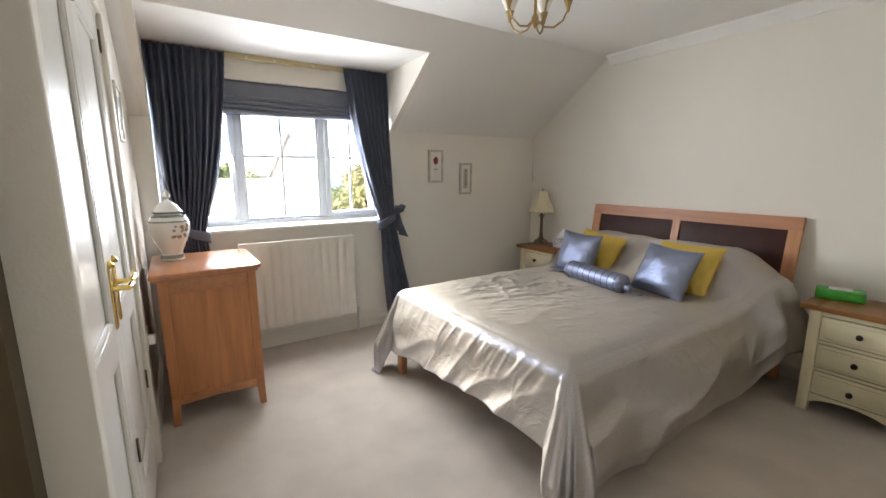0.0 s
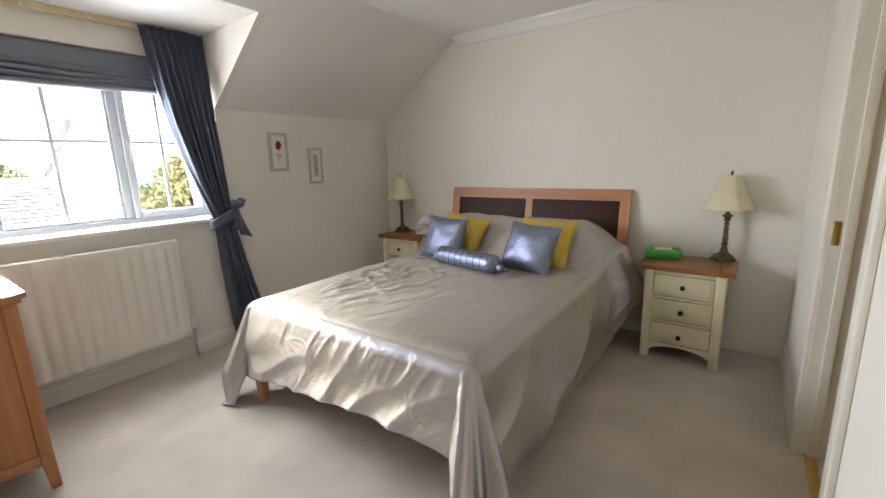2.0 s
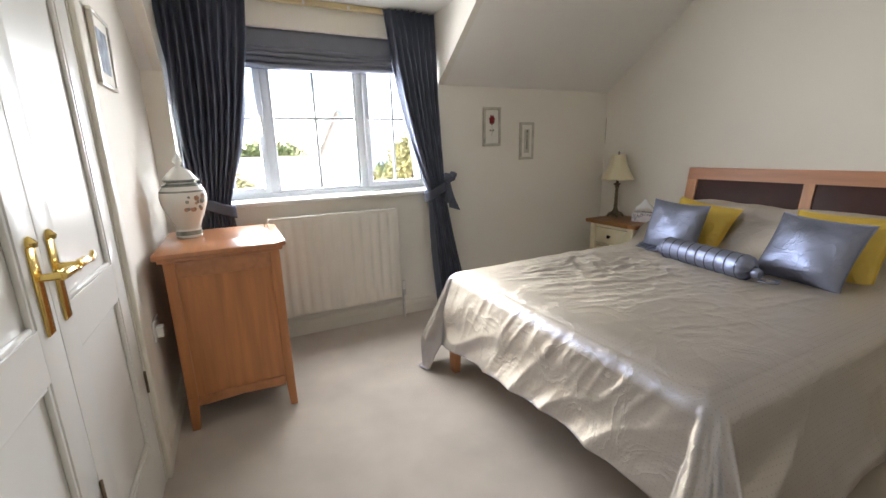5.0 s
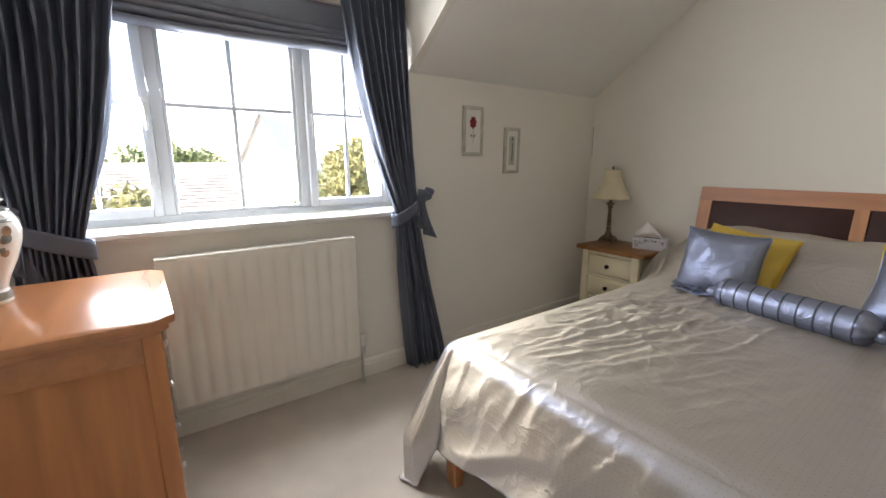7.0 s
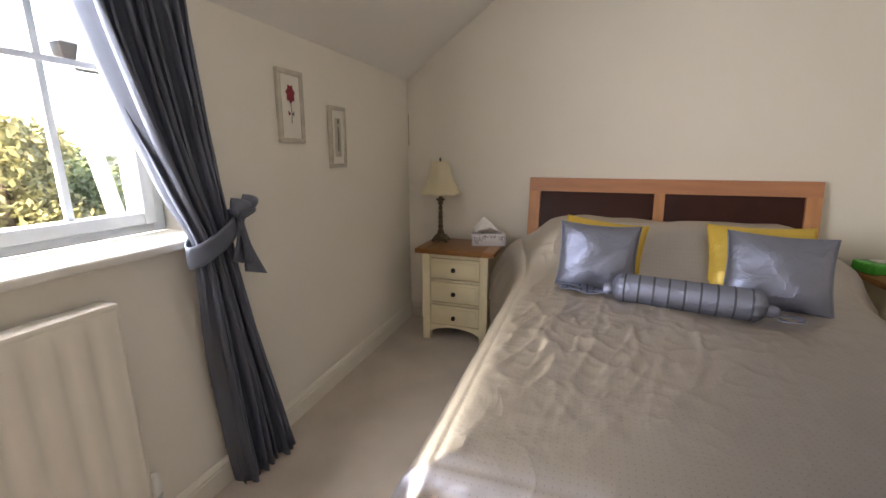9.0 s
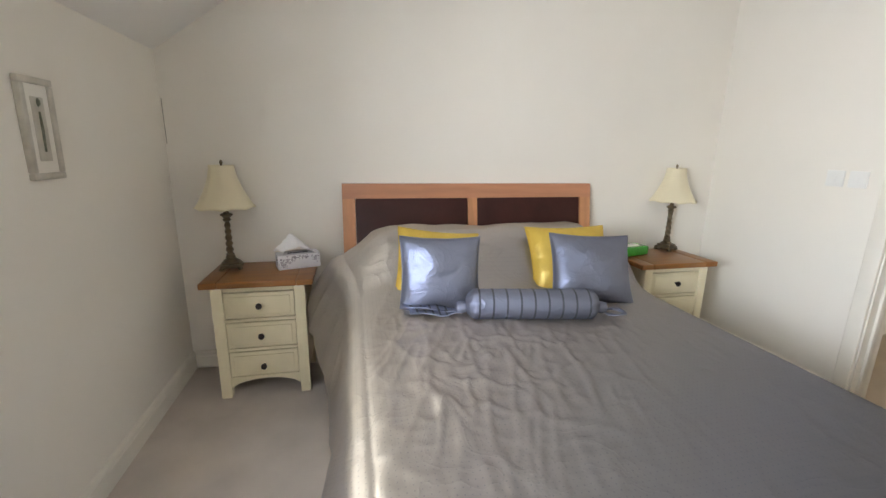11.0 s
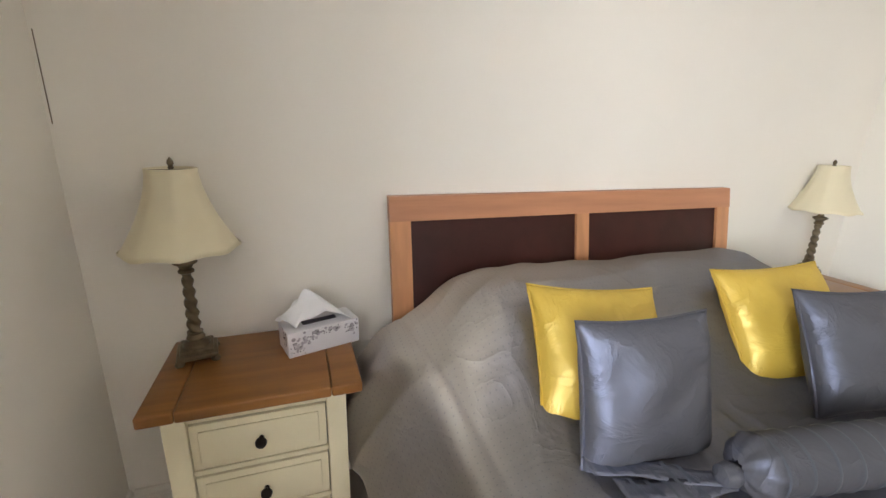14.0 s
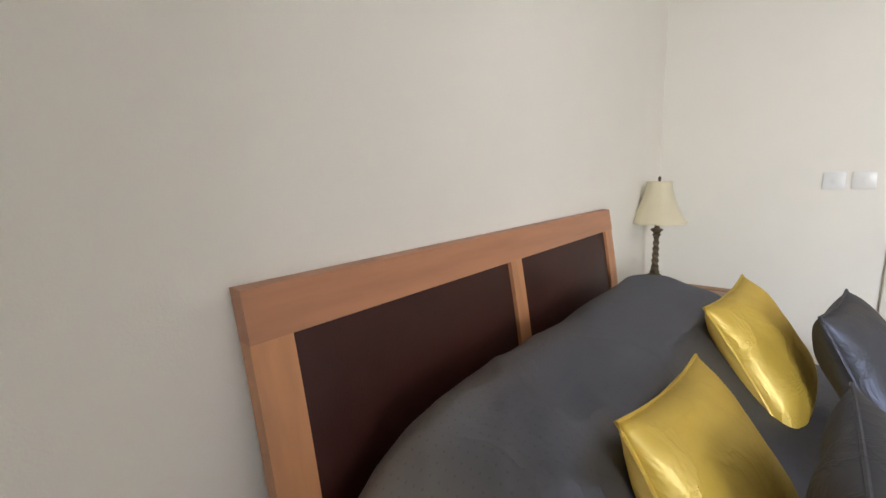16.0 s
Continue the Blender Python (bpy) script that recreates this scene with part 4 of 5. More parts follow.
def spread_pt(u, v):
    """The cover: flat on top, dropping over the sides and the foot with folds."""
    a = 0.86 + (3.42 - 0.86) * u
    b = 0.62 + (3.07 - 0.62) * v
    hd_ = 1 / (1 + math.exp(-(a - 2.98) * 15))
    x0, y0, y1 = 1.315, 1.12 - 0.05 * hd_, 2.575 + 0.085 * hd_
    qx, qy = max(a, x0), min(max(b, y0), y1)
    dx, dy = a - qx, b - qy
    side_n, side_s, foot = dy > 0, dy < 0, dx < 0
    if foot:
        dx *= 1.02 - 0.27 / (1 + math.exp((b - 2.2) * 4.5)) + 0.05 * math.exp(-((b - 1.05) / 0.10) ** 2)
        if dy:
            dx *= 1 + 0.32 * min(1.0, abs(dy) / 0.14)
    d = math.hypot(dx, dy)
    top = MT + pillow_rise(qx, qy)
    nz = noise.noise(Vector((a * 3.0, b * 3.0, 0.3)))
    n2 = noise.noise(Vector((a * 9.0, b * 5.0, 1.7)))
    if d < 1e-6:
        edge = min(qx - x0, qy - y0, y1 - qy)
        sag = -0.018 * math.exp(-edge / 0.03)
        return (a - BX, b - BY, top + sag + spread_top(a, b, edge))
    nx, ny = dx / d, dy / d
    arc = 0.045 + 0.01 * max(0.0, ny)
    drop = max(0.0, d - arc * 0.57)
    s = min(1.0, d / (arc * 1.57))
    out = arc * math.sin(s * math.pi / 2)
    z = top - 0.018 - arc * (1 - math.cos(s * math.pi / 2)) - max(0.0, d - arc * 1.57)
    corner = min(abs(nx), abs(ny)) * 1.4142
    depth = min(1.0, drop / 0.4)
    along = (b if foot and not (side_n or side_s) else a)
    gath = math.exp(-((drop - 0.07) / 0.07) ** 2)
    if foot:
        q = along - 0.55 * drop
        swag = math.sin(drop * 15 - along * 3.0 + 1.2 * nz + 0.6)
        r1 = ridge(q * 3.2, drop * 2.4, 3.3, 2.4) ** 1.4
        r2 = ridge(q * 12.0, drop * 3.0 + 0.6 * along, 8.1, 2.8) ** 1.5
        fold = 0.020 * depth * swag + 0.026 * depth * r1 + 0.004 * (gath + 0.6 * depth) * r2 + 0.010 * depth * nz - 0.008 * depth
    elif side_s:
        q = along + 0.5 * drop
        swag = math.sin(drop * 11 + along * 2.4 + 1.5 * nz)
        fold = (0.022 * swag + 0.030 * ridge(along * 2.0 + 1.4 * drop, drop * 3.5, 5.1, 2.2) ** 1.6) * depth * min(1.0, drop / 0.25)
        fold += 0.007 * nz * depth + (0.020 * hd_ * math.sin(along * 26 + 2 * nz) + 0.008 * hd_ * ridge(q * 12, drop, 2.2)) * min(1.0, drop / 0.2)
    else:
        r3 = ridge(along * 7.0 - 1.2 * drop, drop * 1.2, 5.1, 2.6) ** 1.5
        fold = 0.014 * depth * (math.sin(along * 6.5 + 5 * drop + 2.0 * nz) + 0.6 * math.sin(along * 15 - 9 * drop + 2 * nz)) + 0.012 * depth * nz
        fold += (0.014 * hd_ * math.sin(along * 34 + 2 * nz) + 0.024 * r3 * (0.35 + 0.65 * hd_)) * min(1.0, drop / 0.2)
    ang = math.atan2(abs(ny), abs(nx))
    if corner > 0.01:
        k = min(1.0, corner * 2.5)
        fold = (1 - k) * fold + k * 0.040 * depth * (math.sin(ang * 6.0) + 0.45 * math.sin(ang * 11 + 0.5 + 2 * drop) + 0.15 * math.sin(ang * 23 + 3 * drop))
    flare = 0.09 * depth + 0.11 * corner * depth
    head = max(0.0, (a - 2.75) / 0.6)
    if side_n or side_s:
        flare += 0.10 * min(1, head) * math.sin(min(1, drop / 0.45) * math.pi * 0.6)
    w = out + flare + fold + 0.006 * n2 * depth
    low = FZ + 0.012 + 0.006 * nz
    if z < low:
        w += (low - z) * 0.25
        z = low + 0.004 * n2
    wx, wy = qx + nx * w, qy + ny * w
    return (wx - BX, wy - BY, z)


sp = thing("bedspread", BX, BY, 0.0, "taupe satin bedspread draped over the bed, softly creased", "bedspread")
fit_sheet(part("cover", sheet(380, 360, spread_pt), SPREAD, sp, smooth=180), 0.004, 1)
HEM = [spread_pt(1 - k / 150, 0.0) for k in range(150)] + [spread_pt(0.0, k / 160) for k in range(160)] + [spread_pt(k / 150, 1.0) for k in range(151)]
part("hem", tube(HEM, 0.0045, 6), SPREAD, sp, "narrow rolled satin hem")


# ---- cushions ----
def pillow_mesh(w, h, t, seed, n=44):
    rnd = random.Random(seed)
    ph = [rnd.uniform(0, 6) for _ in range(4)]
    bm = bmesh.new()

    def f(u, v, sgn):
        x, y = 2 * u - 1, 2 * v - 1
        pin = 1 - 0.075 * (1 - abs(y) ** 2) * abs(x) ** 3, 1 - 0.075 * (1 - abs(x) ** 2) * abs(y) ** 3
        k = max(0.0, (1 - abs(x) ** 2.6)) ** 0.55 * max(0.0, (1 - abs(y) ** 2.6)) ** 0.55
        cr = (0.006 * math.sin(5 * x + ph[0] + 3 * y) + 0.003 * math.sin(8 * y + ph[1] - 5 * x)) * k
        rim = max(abs(x), abs(y))
        run = y if abs(x) > abs(y) else x
        pk = math.exp(-((rim - 0.86) / 0.10) ** 2) * noise.noise(Vector((run * 6 + seed, (2 if abs(x) > abs(y) else 5) + (1 if x + y > 0 else 0), sgn + 0.4)))
        soft = noise.noise(Vector((x * 1.7 + seed * 3, y * 1.7, sgn * 2.0))) * k
        return (x * w / 2 * pin[0], sgn * (t / 2 * k + cr * 0.6 + 0.0025 * pk + 0.010 * soft), y * h / 2 * pin[1])

    for sgn in (-1, 1):
        rows = [[bm.verts.new(f(i / n, j / n, sgn)) for j in range(n + 1)] for i in range(n + 1)]
        for i in range(n):
            for j in range(n):
                q = (rows[i][j], rows[i + 1][j], rows[i + 1][j + 1], rows[i][j + 1])
                bm.faces.new(q if sgn < 0 else q[::-1])
    bmesh.ops.remove_doubles(bm, verts=bm.verts[:], dist=0.0004)
    return bm


def cushion(m, w, h, t, material, label, seed):
    ob = tagged(new("cushion"), label, "cushion", "cushions on the bed")
    ob.matrix_basis = m
    part("cover", pillow_mesh(w, h, t, seed), material, ob, smooth=180)
    pts = []
    for k in range(81):
        a = (k % 80) / 20
        s, q = int(a), a - int(a)
        x, y = ((2 * q - 1, -1), (1, 2 * q - 1), (1 - 2 * q, 1), (-1, 1 - 2 * q))[s]
        pts.append((x * w / 2 * (1 - 0.075 * (1 - y * y) * abs(x) ** 3), 0.0, y * h / 2 * (1 - 0.075 * (1 - x * x) * abs(y) ** 3)))
    part("piping", tube(pts, 0.0035, 6), material, ob)
    return ob


def stand(x, y, z, rz, lean, spin=0.0):
    """Front looks towards -y before the turn; lean tips the top back."""
    return pose(x, y, z, 0, 0, rz) @ pose(0, 0, 0, -lean, 0, 0) @ pose(0, 0, 0, 0, spin, 0)


cushion(stand(2.70, 2.225, 0.722, -91, 16, 2), 0.375, 0.35, 0.145, CUSH, "silver-blue satin cushion with piped edges", 1)
cushion(stand(2.885, 2.20, 0.712, -90, 32, 7), 0.42, 0.38, 0.15, YELLOW, "gold satin cushion with piped edges", 2)
cushion(stand(2.665, 1.49, 0.727, -99, 27, 2), 0.395, 0.345, 0.145, CUSH, "silver-blue satin cushion with piped edges", 3)
cushion(stand(2.875, 1.485, 0.717, -96, 33, -1), 0.445, 0.385, 0.15, YELLOW, "gold satin cushion with piped edges", 4)

# bolster
bo = thing("bolster", 2.47, 1.875, 0.645, "silver-blue satin bolster with slate stripes and tied ends", "bolster cushion", rz=-10)


def bol_r(s):
    e = 1 - abs(s)
    return 0.016 + 0.048 * min(1.0, (max(0.0, e) / 0.13)) ** 0.5


bm = sheet(60, 41, lambda u, v: ((bol_r(2 * u - 1) + 0.003 * math.sin(v * 60) * (abs(2 * u - 1) > 0.8)) * math.cos(2 * math.pi * v), (2 * u - 1) * 0.285, (bol_r(2 * u - 1) + 0.003 * math.sin(v * 60) * (abs(2 * u - 1) > 0.8)) * math.sin(2 * math.pi * v)))
part("body", bm, CUSH, bo, smooth=180)
for k in range(9):
    y = -0.23 + k * 0.0575
    r = bol_r(y / 0.285) + 0.0008
    part("stripe", sheet(3, 41, lambda u, v: ((r + 0.0012 * math.sin(u * 3.14)) * math.cos(2 * math.pi * v), y - 0.004 + 0.008 * u, (r + 0.0012 * math.sin(u * 3.14)) * math.sin(2 * math.pi * v))), STRIPE, bo, "slate stripe")
for s in (-1, 1):
    kn = lathe([(0.006, -0.03), (0.022, -0.02), (0.027, 0.0), (0.02, 0.02), (0.006, 0.028)], 16)
    bmesh.ops.rotate(kn, verts=kn.verts[:], matrix=Matrix.Rotation(radians(90), 3, "X"))
    bmesh.ops.translate(kn, verts=kn.verts[:], vec=(0, s * 0.298, -0.015))
    part("knot", kn, CUSH, bo, "knotted ribbon end")


def ribbon(path, w, u0=0.0, u1=1.0, lift=0.0):
    pts = [Vector(p) for p in path]

    def f(u, v):
        u = u0 + (u1 - u0) * u
        k = u * (len(pts) - 1)
        i = min(int(k), len(pts) - 2)
        p = pts[i].lerp(pts[i + 1], k - i)
        return p + Vector((0.0 + (v - 0.5) * w, (v - 0.5) * w * 0.2, lift + 0.004 * math.sin(v * 3 + u * 11)))
    return sheet(24, 5, f)


for pth in (((0.0, 0.30, -0.03), (0.035, 0.37, -0.040), (0.06, 0.46, -0.038), (0.085, 0.56, -0.036)), ((0.0, 0.30, -0.03), (0.0, 0.37, -0.044), (0.01, 0.44, -0.044), (0.02, 0.52, -0.042))):
    rb = part("ribbon", ribbon(pth, 0.05), CUSH, bo, "flat silver-blue ribbon tie with slate stripes", smooth=180)
    fit_sheet(rb, 0.004)
    for k in range(5):
        part("ribbon_stripe", ribbon(pth, 0.05, 0.28 + 0.14 * k, 0.32 + 0.14 * k, 0.0045), STRIPE, rb)
fit_sheet(part("ribbon", ribbon([(0.0 + 0.035 * math.sin(t_ * 0.62), -0.315 - 0.045 * (1 - math.cos(t_ * 0.62)), -0.036) for t_ in range(11)], 0.026), CUSH, bo, smooth=180), 0.004)


# ---- bedside tables ----
def bedside(x, y, label):
    """Origin on the floor at the middle of the front edge of the top; the back is towards +x."""
    t = thing("bedside_table", x, y, FZ, label, "bedside table", "bedside tables")
    w, d, h = 0.275, 0.405, 0.607
    t.scale.z = (h - FZ) / h
    bm = box(0.0, d, -w + 0.085, w - 0.085, h - 0.03, h, 0.006, 3)
    part("top", bm, OAK, t, "honey oak plank top")
    part("top_end", box(0.0, d, -w, -w + 0.084, h - 0.03, h, 0.006, 3), OAK, t)
    part("top_end", box(0.0, d, w - 0.084, w, h - 0.03, h, 0.006, 3), OAK, t)
    bw = w - 0.045
    f0 = 0.025
    for y0 in (-bw, bw - 0.055):
        part("leg", prism([(y0 + (0.0 if y0 < 0 else 0.004), 0), (y0 + 0.055 - (0.004 if y0 < 0 else 0.0), 0), (y0 + 0.055, 0.12), (y0 + 0.055, h - 0.03), (y0, h - 0.03), (y0, 0.12)], "x", f0, f0 + 0.05, 0.003), CREAM, t)
        part("leg", box(d - 0.06, d - 0.012, y0, y0 + 0.055, 0, h - 0.03, 0.003), CREAM, t)
        ys = y0 + 0.006 if y0 < 0 else y0 + 0.034
        part("side_panel", box(f0 + 0.05, d - 0.06, ys, ys + 0.015, 0.1, h - 0.03), CREAM, t)
    part("back_panel", box(d - 0.03, d - 0.02, -bw + 0.05, bw - 0.05, 0.1, h - 0.03), CREAM, t)
    n = 12
    arch = [(-bw + 0.055, 0.052)] + [(-bw + 0.055 + (2 * bw - 0.11) * k / n, 0.052 + 0.042 * math.sin(math.pi * k / n) ** 0.6) for k in range(1, n)] + [(bw - 0.055, 0.052), (bw - 0.055, 0.108), (-bw + 0.055, 0.108)]
    part("apron", prism(arch, "x", f0 + 0.006, f0 + 0.028), CREAM, t)
    for z0, z1 in ((0.245, 0.258), (0.398, 0.411), (0.55, 0.577)):
        part("drawer_rail", box(f0 + 0.008, f0 + 0.03, -bw + 0.055, bw - 0.055, z0, z1, 0.001), CREAM, t)
    # solid block whose dark colour stands for the shade between the drawers
    part("carcass", box(f0 + 0.032, d - 0.032, -bw + 0.056, bw - 0.056, 0.11, h - 0.032), UNLIT, t, "filling block coloured dark for the shade in the drawer gaps")
    for zc, z0, z1 in ((0.169, 0.111, 0.242), (0.328, 0.261, 0.395), (0.483, 0.414, 0.547)):
        e = 0.003
        dw = bw - 0.055 - e
        bm = box(f0 + 0.006, f0 + 0.03, -dw, dw, z0 + e, z1 - e, 0.002)
        dr = part("drawer", bm, CREAM, t)
        part("drawer_field", prism([(-dw + 0.02, z0 + 0.02), (dw - 0.02, z0 + 0.02), (dw - 0.02, z1 - 0.02), (-dw + 0.02, z1 - 0.02)], "x", f0 - 0.001, f0 + 0.0065, 0.0045), CREAM, dr)
        kn = lathe([(0.007, 0), (0.006, 0.012), (0.011, 0.016), (0.0155, 0.022), (0.014, 0.029), (0.007, 0.032)], 16)
        bmesh.ops.rotate(kn, verts=kn.verts[:], matrix=Matrix.Rotation(radians(-90), 3, "Y"))
        bmesh.ops.translate(kn, verts=kn.verts[:], vec=(f0 - 0.0005, 0, zc))
        part("knob", kn, DARKKNOB, dr, "dark bronze round knob")
    return t


bt1 = bedside(3.10, 3.10, "cream painted bedside table with an oak top and drawers")
bt2 = copy_thing(bt1, pose(3.06, 0.607, FZ))
TOPZ = 0.607


# ---- table lamps ----
def lamp(x, y, rz):
    t = thing("table_lamp", x, y, TOPZ, "bronze barley-twist table lamp with a cream bell shade", "lamp", "bedside lamps", rz)
    bm = box(-0.055, 0.055, -0.055, 0.055, 0.012, 0.028, 0.005)
    box(-0.045, 0.045, -0.045, 0.045, 0.028, 0.042, 0.004, bm=bm)
    for sx in (-1, 1):
        for sy in (-1, 1):
            lathe([(0.010, 0.0), (0.014, 0.006), (0.010, 0.016)], 10, bm, 0.047 * sx, 0.047 * sy)
    lathe([(0.038, 0.042), (0.036, 0.05), (0.024, 0.058), (0.026, 0.066), (0.02, 0.078), (0.022, 0.085)], 20, bm)
    part("base", bm, BRONZE, t, "square stepped bronze base on small feet")
    bm = bmesh.new()
    rings = []
    nz_, ns = 60, 20
    for i in range(nz_ + 1):
        q = i / nz_
        z = 0.085 + 0.205 * q
        r0 = 0.0175 - 0.005 * q
        ring = []
        for k in range(ns):
            a = 2 * math.pi * k / ns
            r = r0 * (1 + 0.20 * math.sin(2 * (a + q * 19)))
            ring.append(bm.verts.new((r * math.cos(a), r * math.sin(a), z)))
        rings.append(ring)
    for a, b in zip(rings, rings[1:]):
        for k in range(ns):
            j = (k + 1) % ns
            bm.faces.new((a[k], a[j], b[j], b[k]))
    part("column", bm, BRONZE, t, "twisted bronze column")
    part("capital", lathe([(0.013, 0.268), (0.021, 0.273), (0.021, 0.279), (0.015, 0.285), (0.023, 0.296), (0.032, 0.301), (0.032, 0.308), (0.014, 0.315), (0.008, 0.35)], 20), BRONZE, t)
    nseg = 64

    def sh(u, v):
        a = 2 * math.pi * u
        z = 0.345 + 0.225 * v
        r = 0.062 + 0.083 * (1 - v) ** 1.75 + 0.006 * (1 - v)
        fac = (a % (math.pi / 4)) - math.pi / 8
        oct_ = math.cos(math.pi / 8) / math.cos(fac)
        r *= (0.42 * oct_ + 0.58)
        return (r * math.cos(a), r * math.sin(a), z - 0.003 * math.cos(8 * a) * (1 - v) ** 3)

    shd = fit_sheet(part("shade", sheet(nseg + 1, 18, sh), SHADE, t, "cream silk eight-panel bell shade", smooth=25), 0.002)
    part("shade_trim", sheet(nseg + 1, 4, lambda u, v: tuple(Vector(sh(u, 0)) * 1.0 + Vector((0.002 * math.cos(2 * math.pi * u), 0.002 * math.sin(2 * math.pi * u), 0.007 * v)))), SHADE, shd)
    part("shade_trim", sheet(nseg + 1, 4, lambda u, v: tuple(Vector(sh(u, 1)) + Vector((0.002 * math.cos(2 * math.pi * u), 0.002 * math.sin(2 * math.pi * u), -0.009 + 0.01 * v)))), SHADE, shd)
    bm = tube([(0, 0, 0.345), (0, 0, 0.57)], 0.003)
    tube([(-0.06, 0, 0.566), (0.06, 0, 0.566)], 0.002, bm=bm)
    tube([(0, -0.06, 0.566), (0, 0.06, 0.566)], 0.002, bm=bm)
    part("harp", bm, BRONZE, t)
    part("finial", lathe([(0.004, 0.566), (0.008, 0.572), (0.005, 0.576), (0.009, 0.583), (0.007, 0.592), (0.001, 0.6)], 12), BRONZE, t)
    return t


l1 = lamp(3.385, 3.285, 10)
copy_thing(l1, pose(3.425, 0.42, TOPZ, 0, 0, 24))

# tissue box
tb = thing("tissue_box", 3.37, 2.925, TOPZ, "white card tissue box with a dark floral print", "tissue box", rz=16)
part("carton", box(-0.055, 0.055, -0.115, 0.115, 0, 0.082, 0.002), TBOX, tb)
random.seed(9)


def blots(face, centres, count, small, large, rnd):
    """Thin round blots of print, clustered round centres on one face of the carton."""
    bm = bmesh.new()
    for k in range(count):
        cy, cz, sy, sz = centres[k % len(centres)]
        y, z = cy + rnd.gauss(0, sy), min(0.078, max(0.006, cz + rnd.gauss(0, sz)))
        r = rnd.uniform(small, large)
        own = lathe([(0.0001, 0.0), (r, 0.0), (r * 0.9, 0.0005), (0.0001, 0.0006)], 8)
        if face == "front":
            y = min(0.108, max(-0.108, y))
            m_ = Matrix.Translation((-0.055, y, z)) @ Matrix.Rotation(radians(-90), 4, "Y")
        else:
            y = min(0.05, max(-0.05, y))
            m_ = Matrix.Translation((y, 0.115, z)) @ Matrix.Rotation(radians(-90), 4, "X")
        bmesh.ops.transform(own, verts=own.verts[:], matrix=m_)
        merge(bm, own)
    return bm


rnd_b = random.Random(9)
FRONT = ((0.085, 0.03, 0.012, 0.014), (0.06, 0.05, 0.014, 0.010), (0.02, 0.066, 0.016, 0.006), (-0.03, 0.068, 0.018, 0.005), (-0.09, 0.06, 0.010, 0.012))
part("floral_print", blots("front", FRONT, 60, 0.003, 0.007, rnd_b), MAUVE, tb, "soft mauve flower print")
part("floral_print", blots("front", FRONT, 110, 0.0008, 0.0026, rnd_b), INK, tb, "dark purple flower print")
part("floral_print", blots("end", ((-0.02, 0.055, 0.012, 0.014),), 26, 0.001, 0.005, rnd_b), INK, tb, "dark purple flower print")
# flat plate on the carton; the opening's shade is in its dark colour
part("slot", box(-0.014, 0.014, -0.055, 0.055, 0.082, 0.0828), INK, tb)


def tissue(u, v):
    x, y = 2 * u - 1, 2 * v - 1
    h = 0.105 * (1 - abs(y - 0.1) ** 1.2 / 1.1) * (1 - 0.55 * x * x)
    n_ = noise.noise(Vector((x * 2.2, y * 2.2, 3.1)))
    return (0.044 * x * (1 - 0.3 * (1 - abs(y))) + 0.014 * n_, 0.015 + 0.092 * y + 0.02 * x + 0.012 * n_, 0.083 + max(0.0, h + 0.016 * n_))


fit_sheet(part("tissue", sheet(20, 22, tissue), TISSUE, tb, "crumpled white tissue", smooth=40), 0.0015)

# pack of wipes
gp = thing("wipes_pack", 3.34, 0.775, TOPZ, "bright green plastic pack of wipes", "wipes pack", rz=14)
rim = [(math.copysign(0.045, math.cos(q)) + 0.02 * math.cos(q), math.copysign(0.092, math.sin(q)) + 0.02 * math.sin(q)) for q in [radians(9 + 18 * k) for k in range(20)]]
bm = prism(rim, "z", 0.0, 0.058, 0.009)
part("wrapper", bm, GREEN, gp, smooth=60)
part("flap", box(-0.03, 0.03, -0.055, 0.055, 0.056, 0.064, 0.003), WHITEP, gp, "white resealable flap")

# ---- switches and socket ----
for x in (2.712, 2.603):
    sw = thing("light_switch", x, S, 1.158, "white plastic light switch on the wall", "light switch", "light switches")
    part("plate", box(-0.043, 0.043, 0.0, 0.009, -0.043, 0.043, 0.003), WHITEP, sw)
    part("rocker", prism([(-0.008, -0.014), (0.008, -0.014), (0.008, 0.014), (-0.008, 0.014)], "y", 0.009, 0.012, 0.001), WHITEP, sw)
so = thing("socket", W, 2.70, 0.50, "white double wall socket behind the chest", "socket")
part("plate", box(0.0, 0.01, -0.073, 0.073, -0.043, 0.043, 0.003), WHITEP, so)
part("plug", box(0.01, 0.04, -0.055, -0.01, -0.03, 0.02, 0.006), WHITEP, so)

structure("wall_crack", box(E - 0.0025, E - 0.0005, N - 0.0105, N - 0.0085, 1.285, 1.52), BRONZE, "hairline dark crack in the plaster of the corner", "crack")

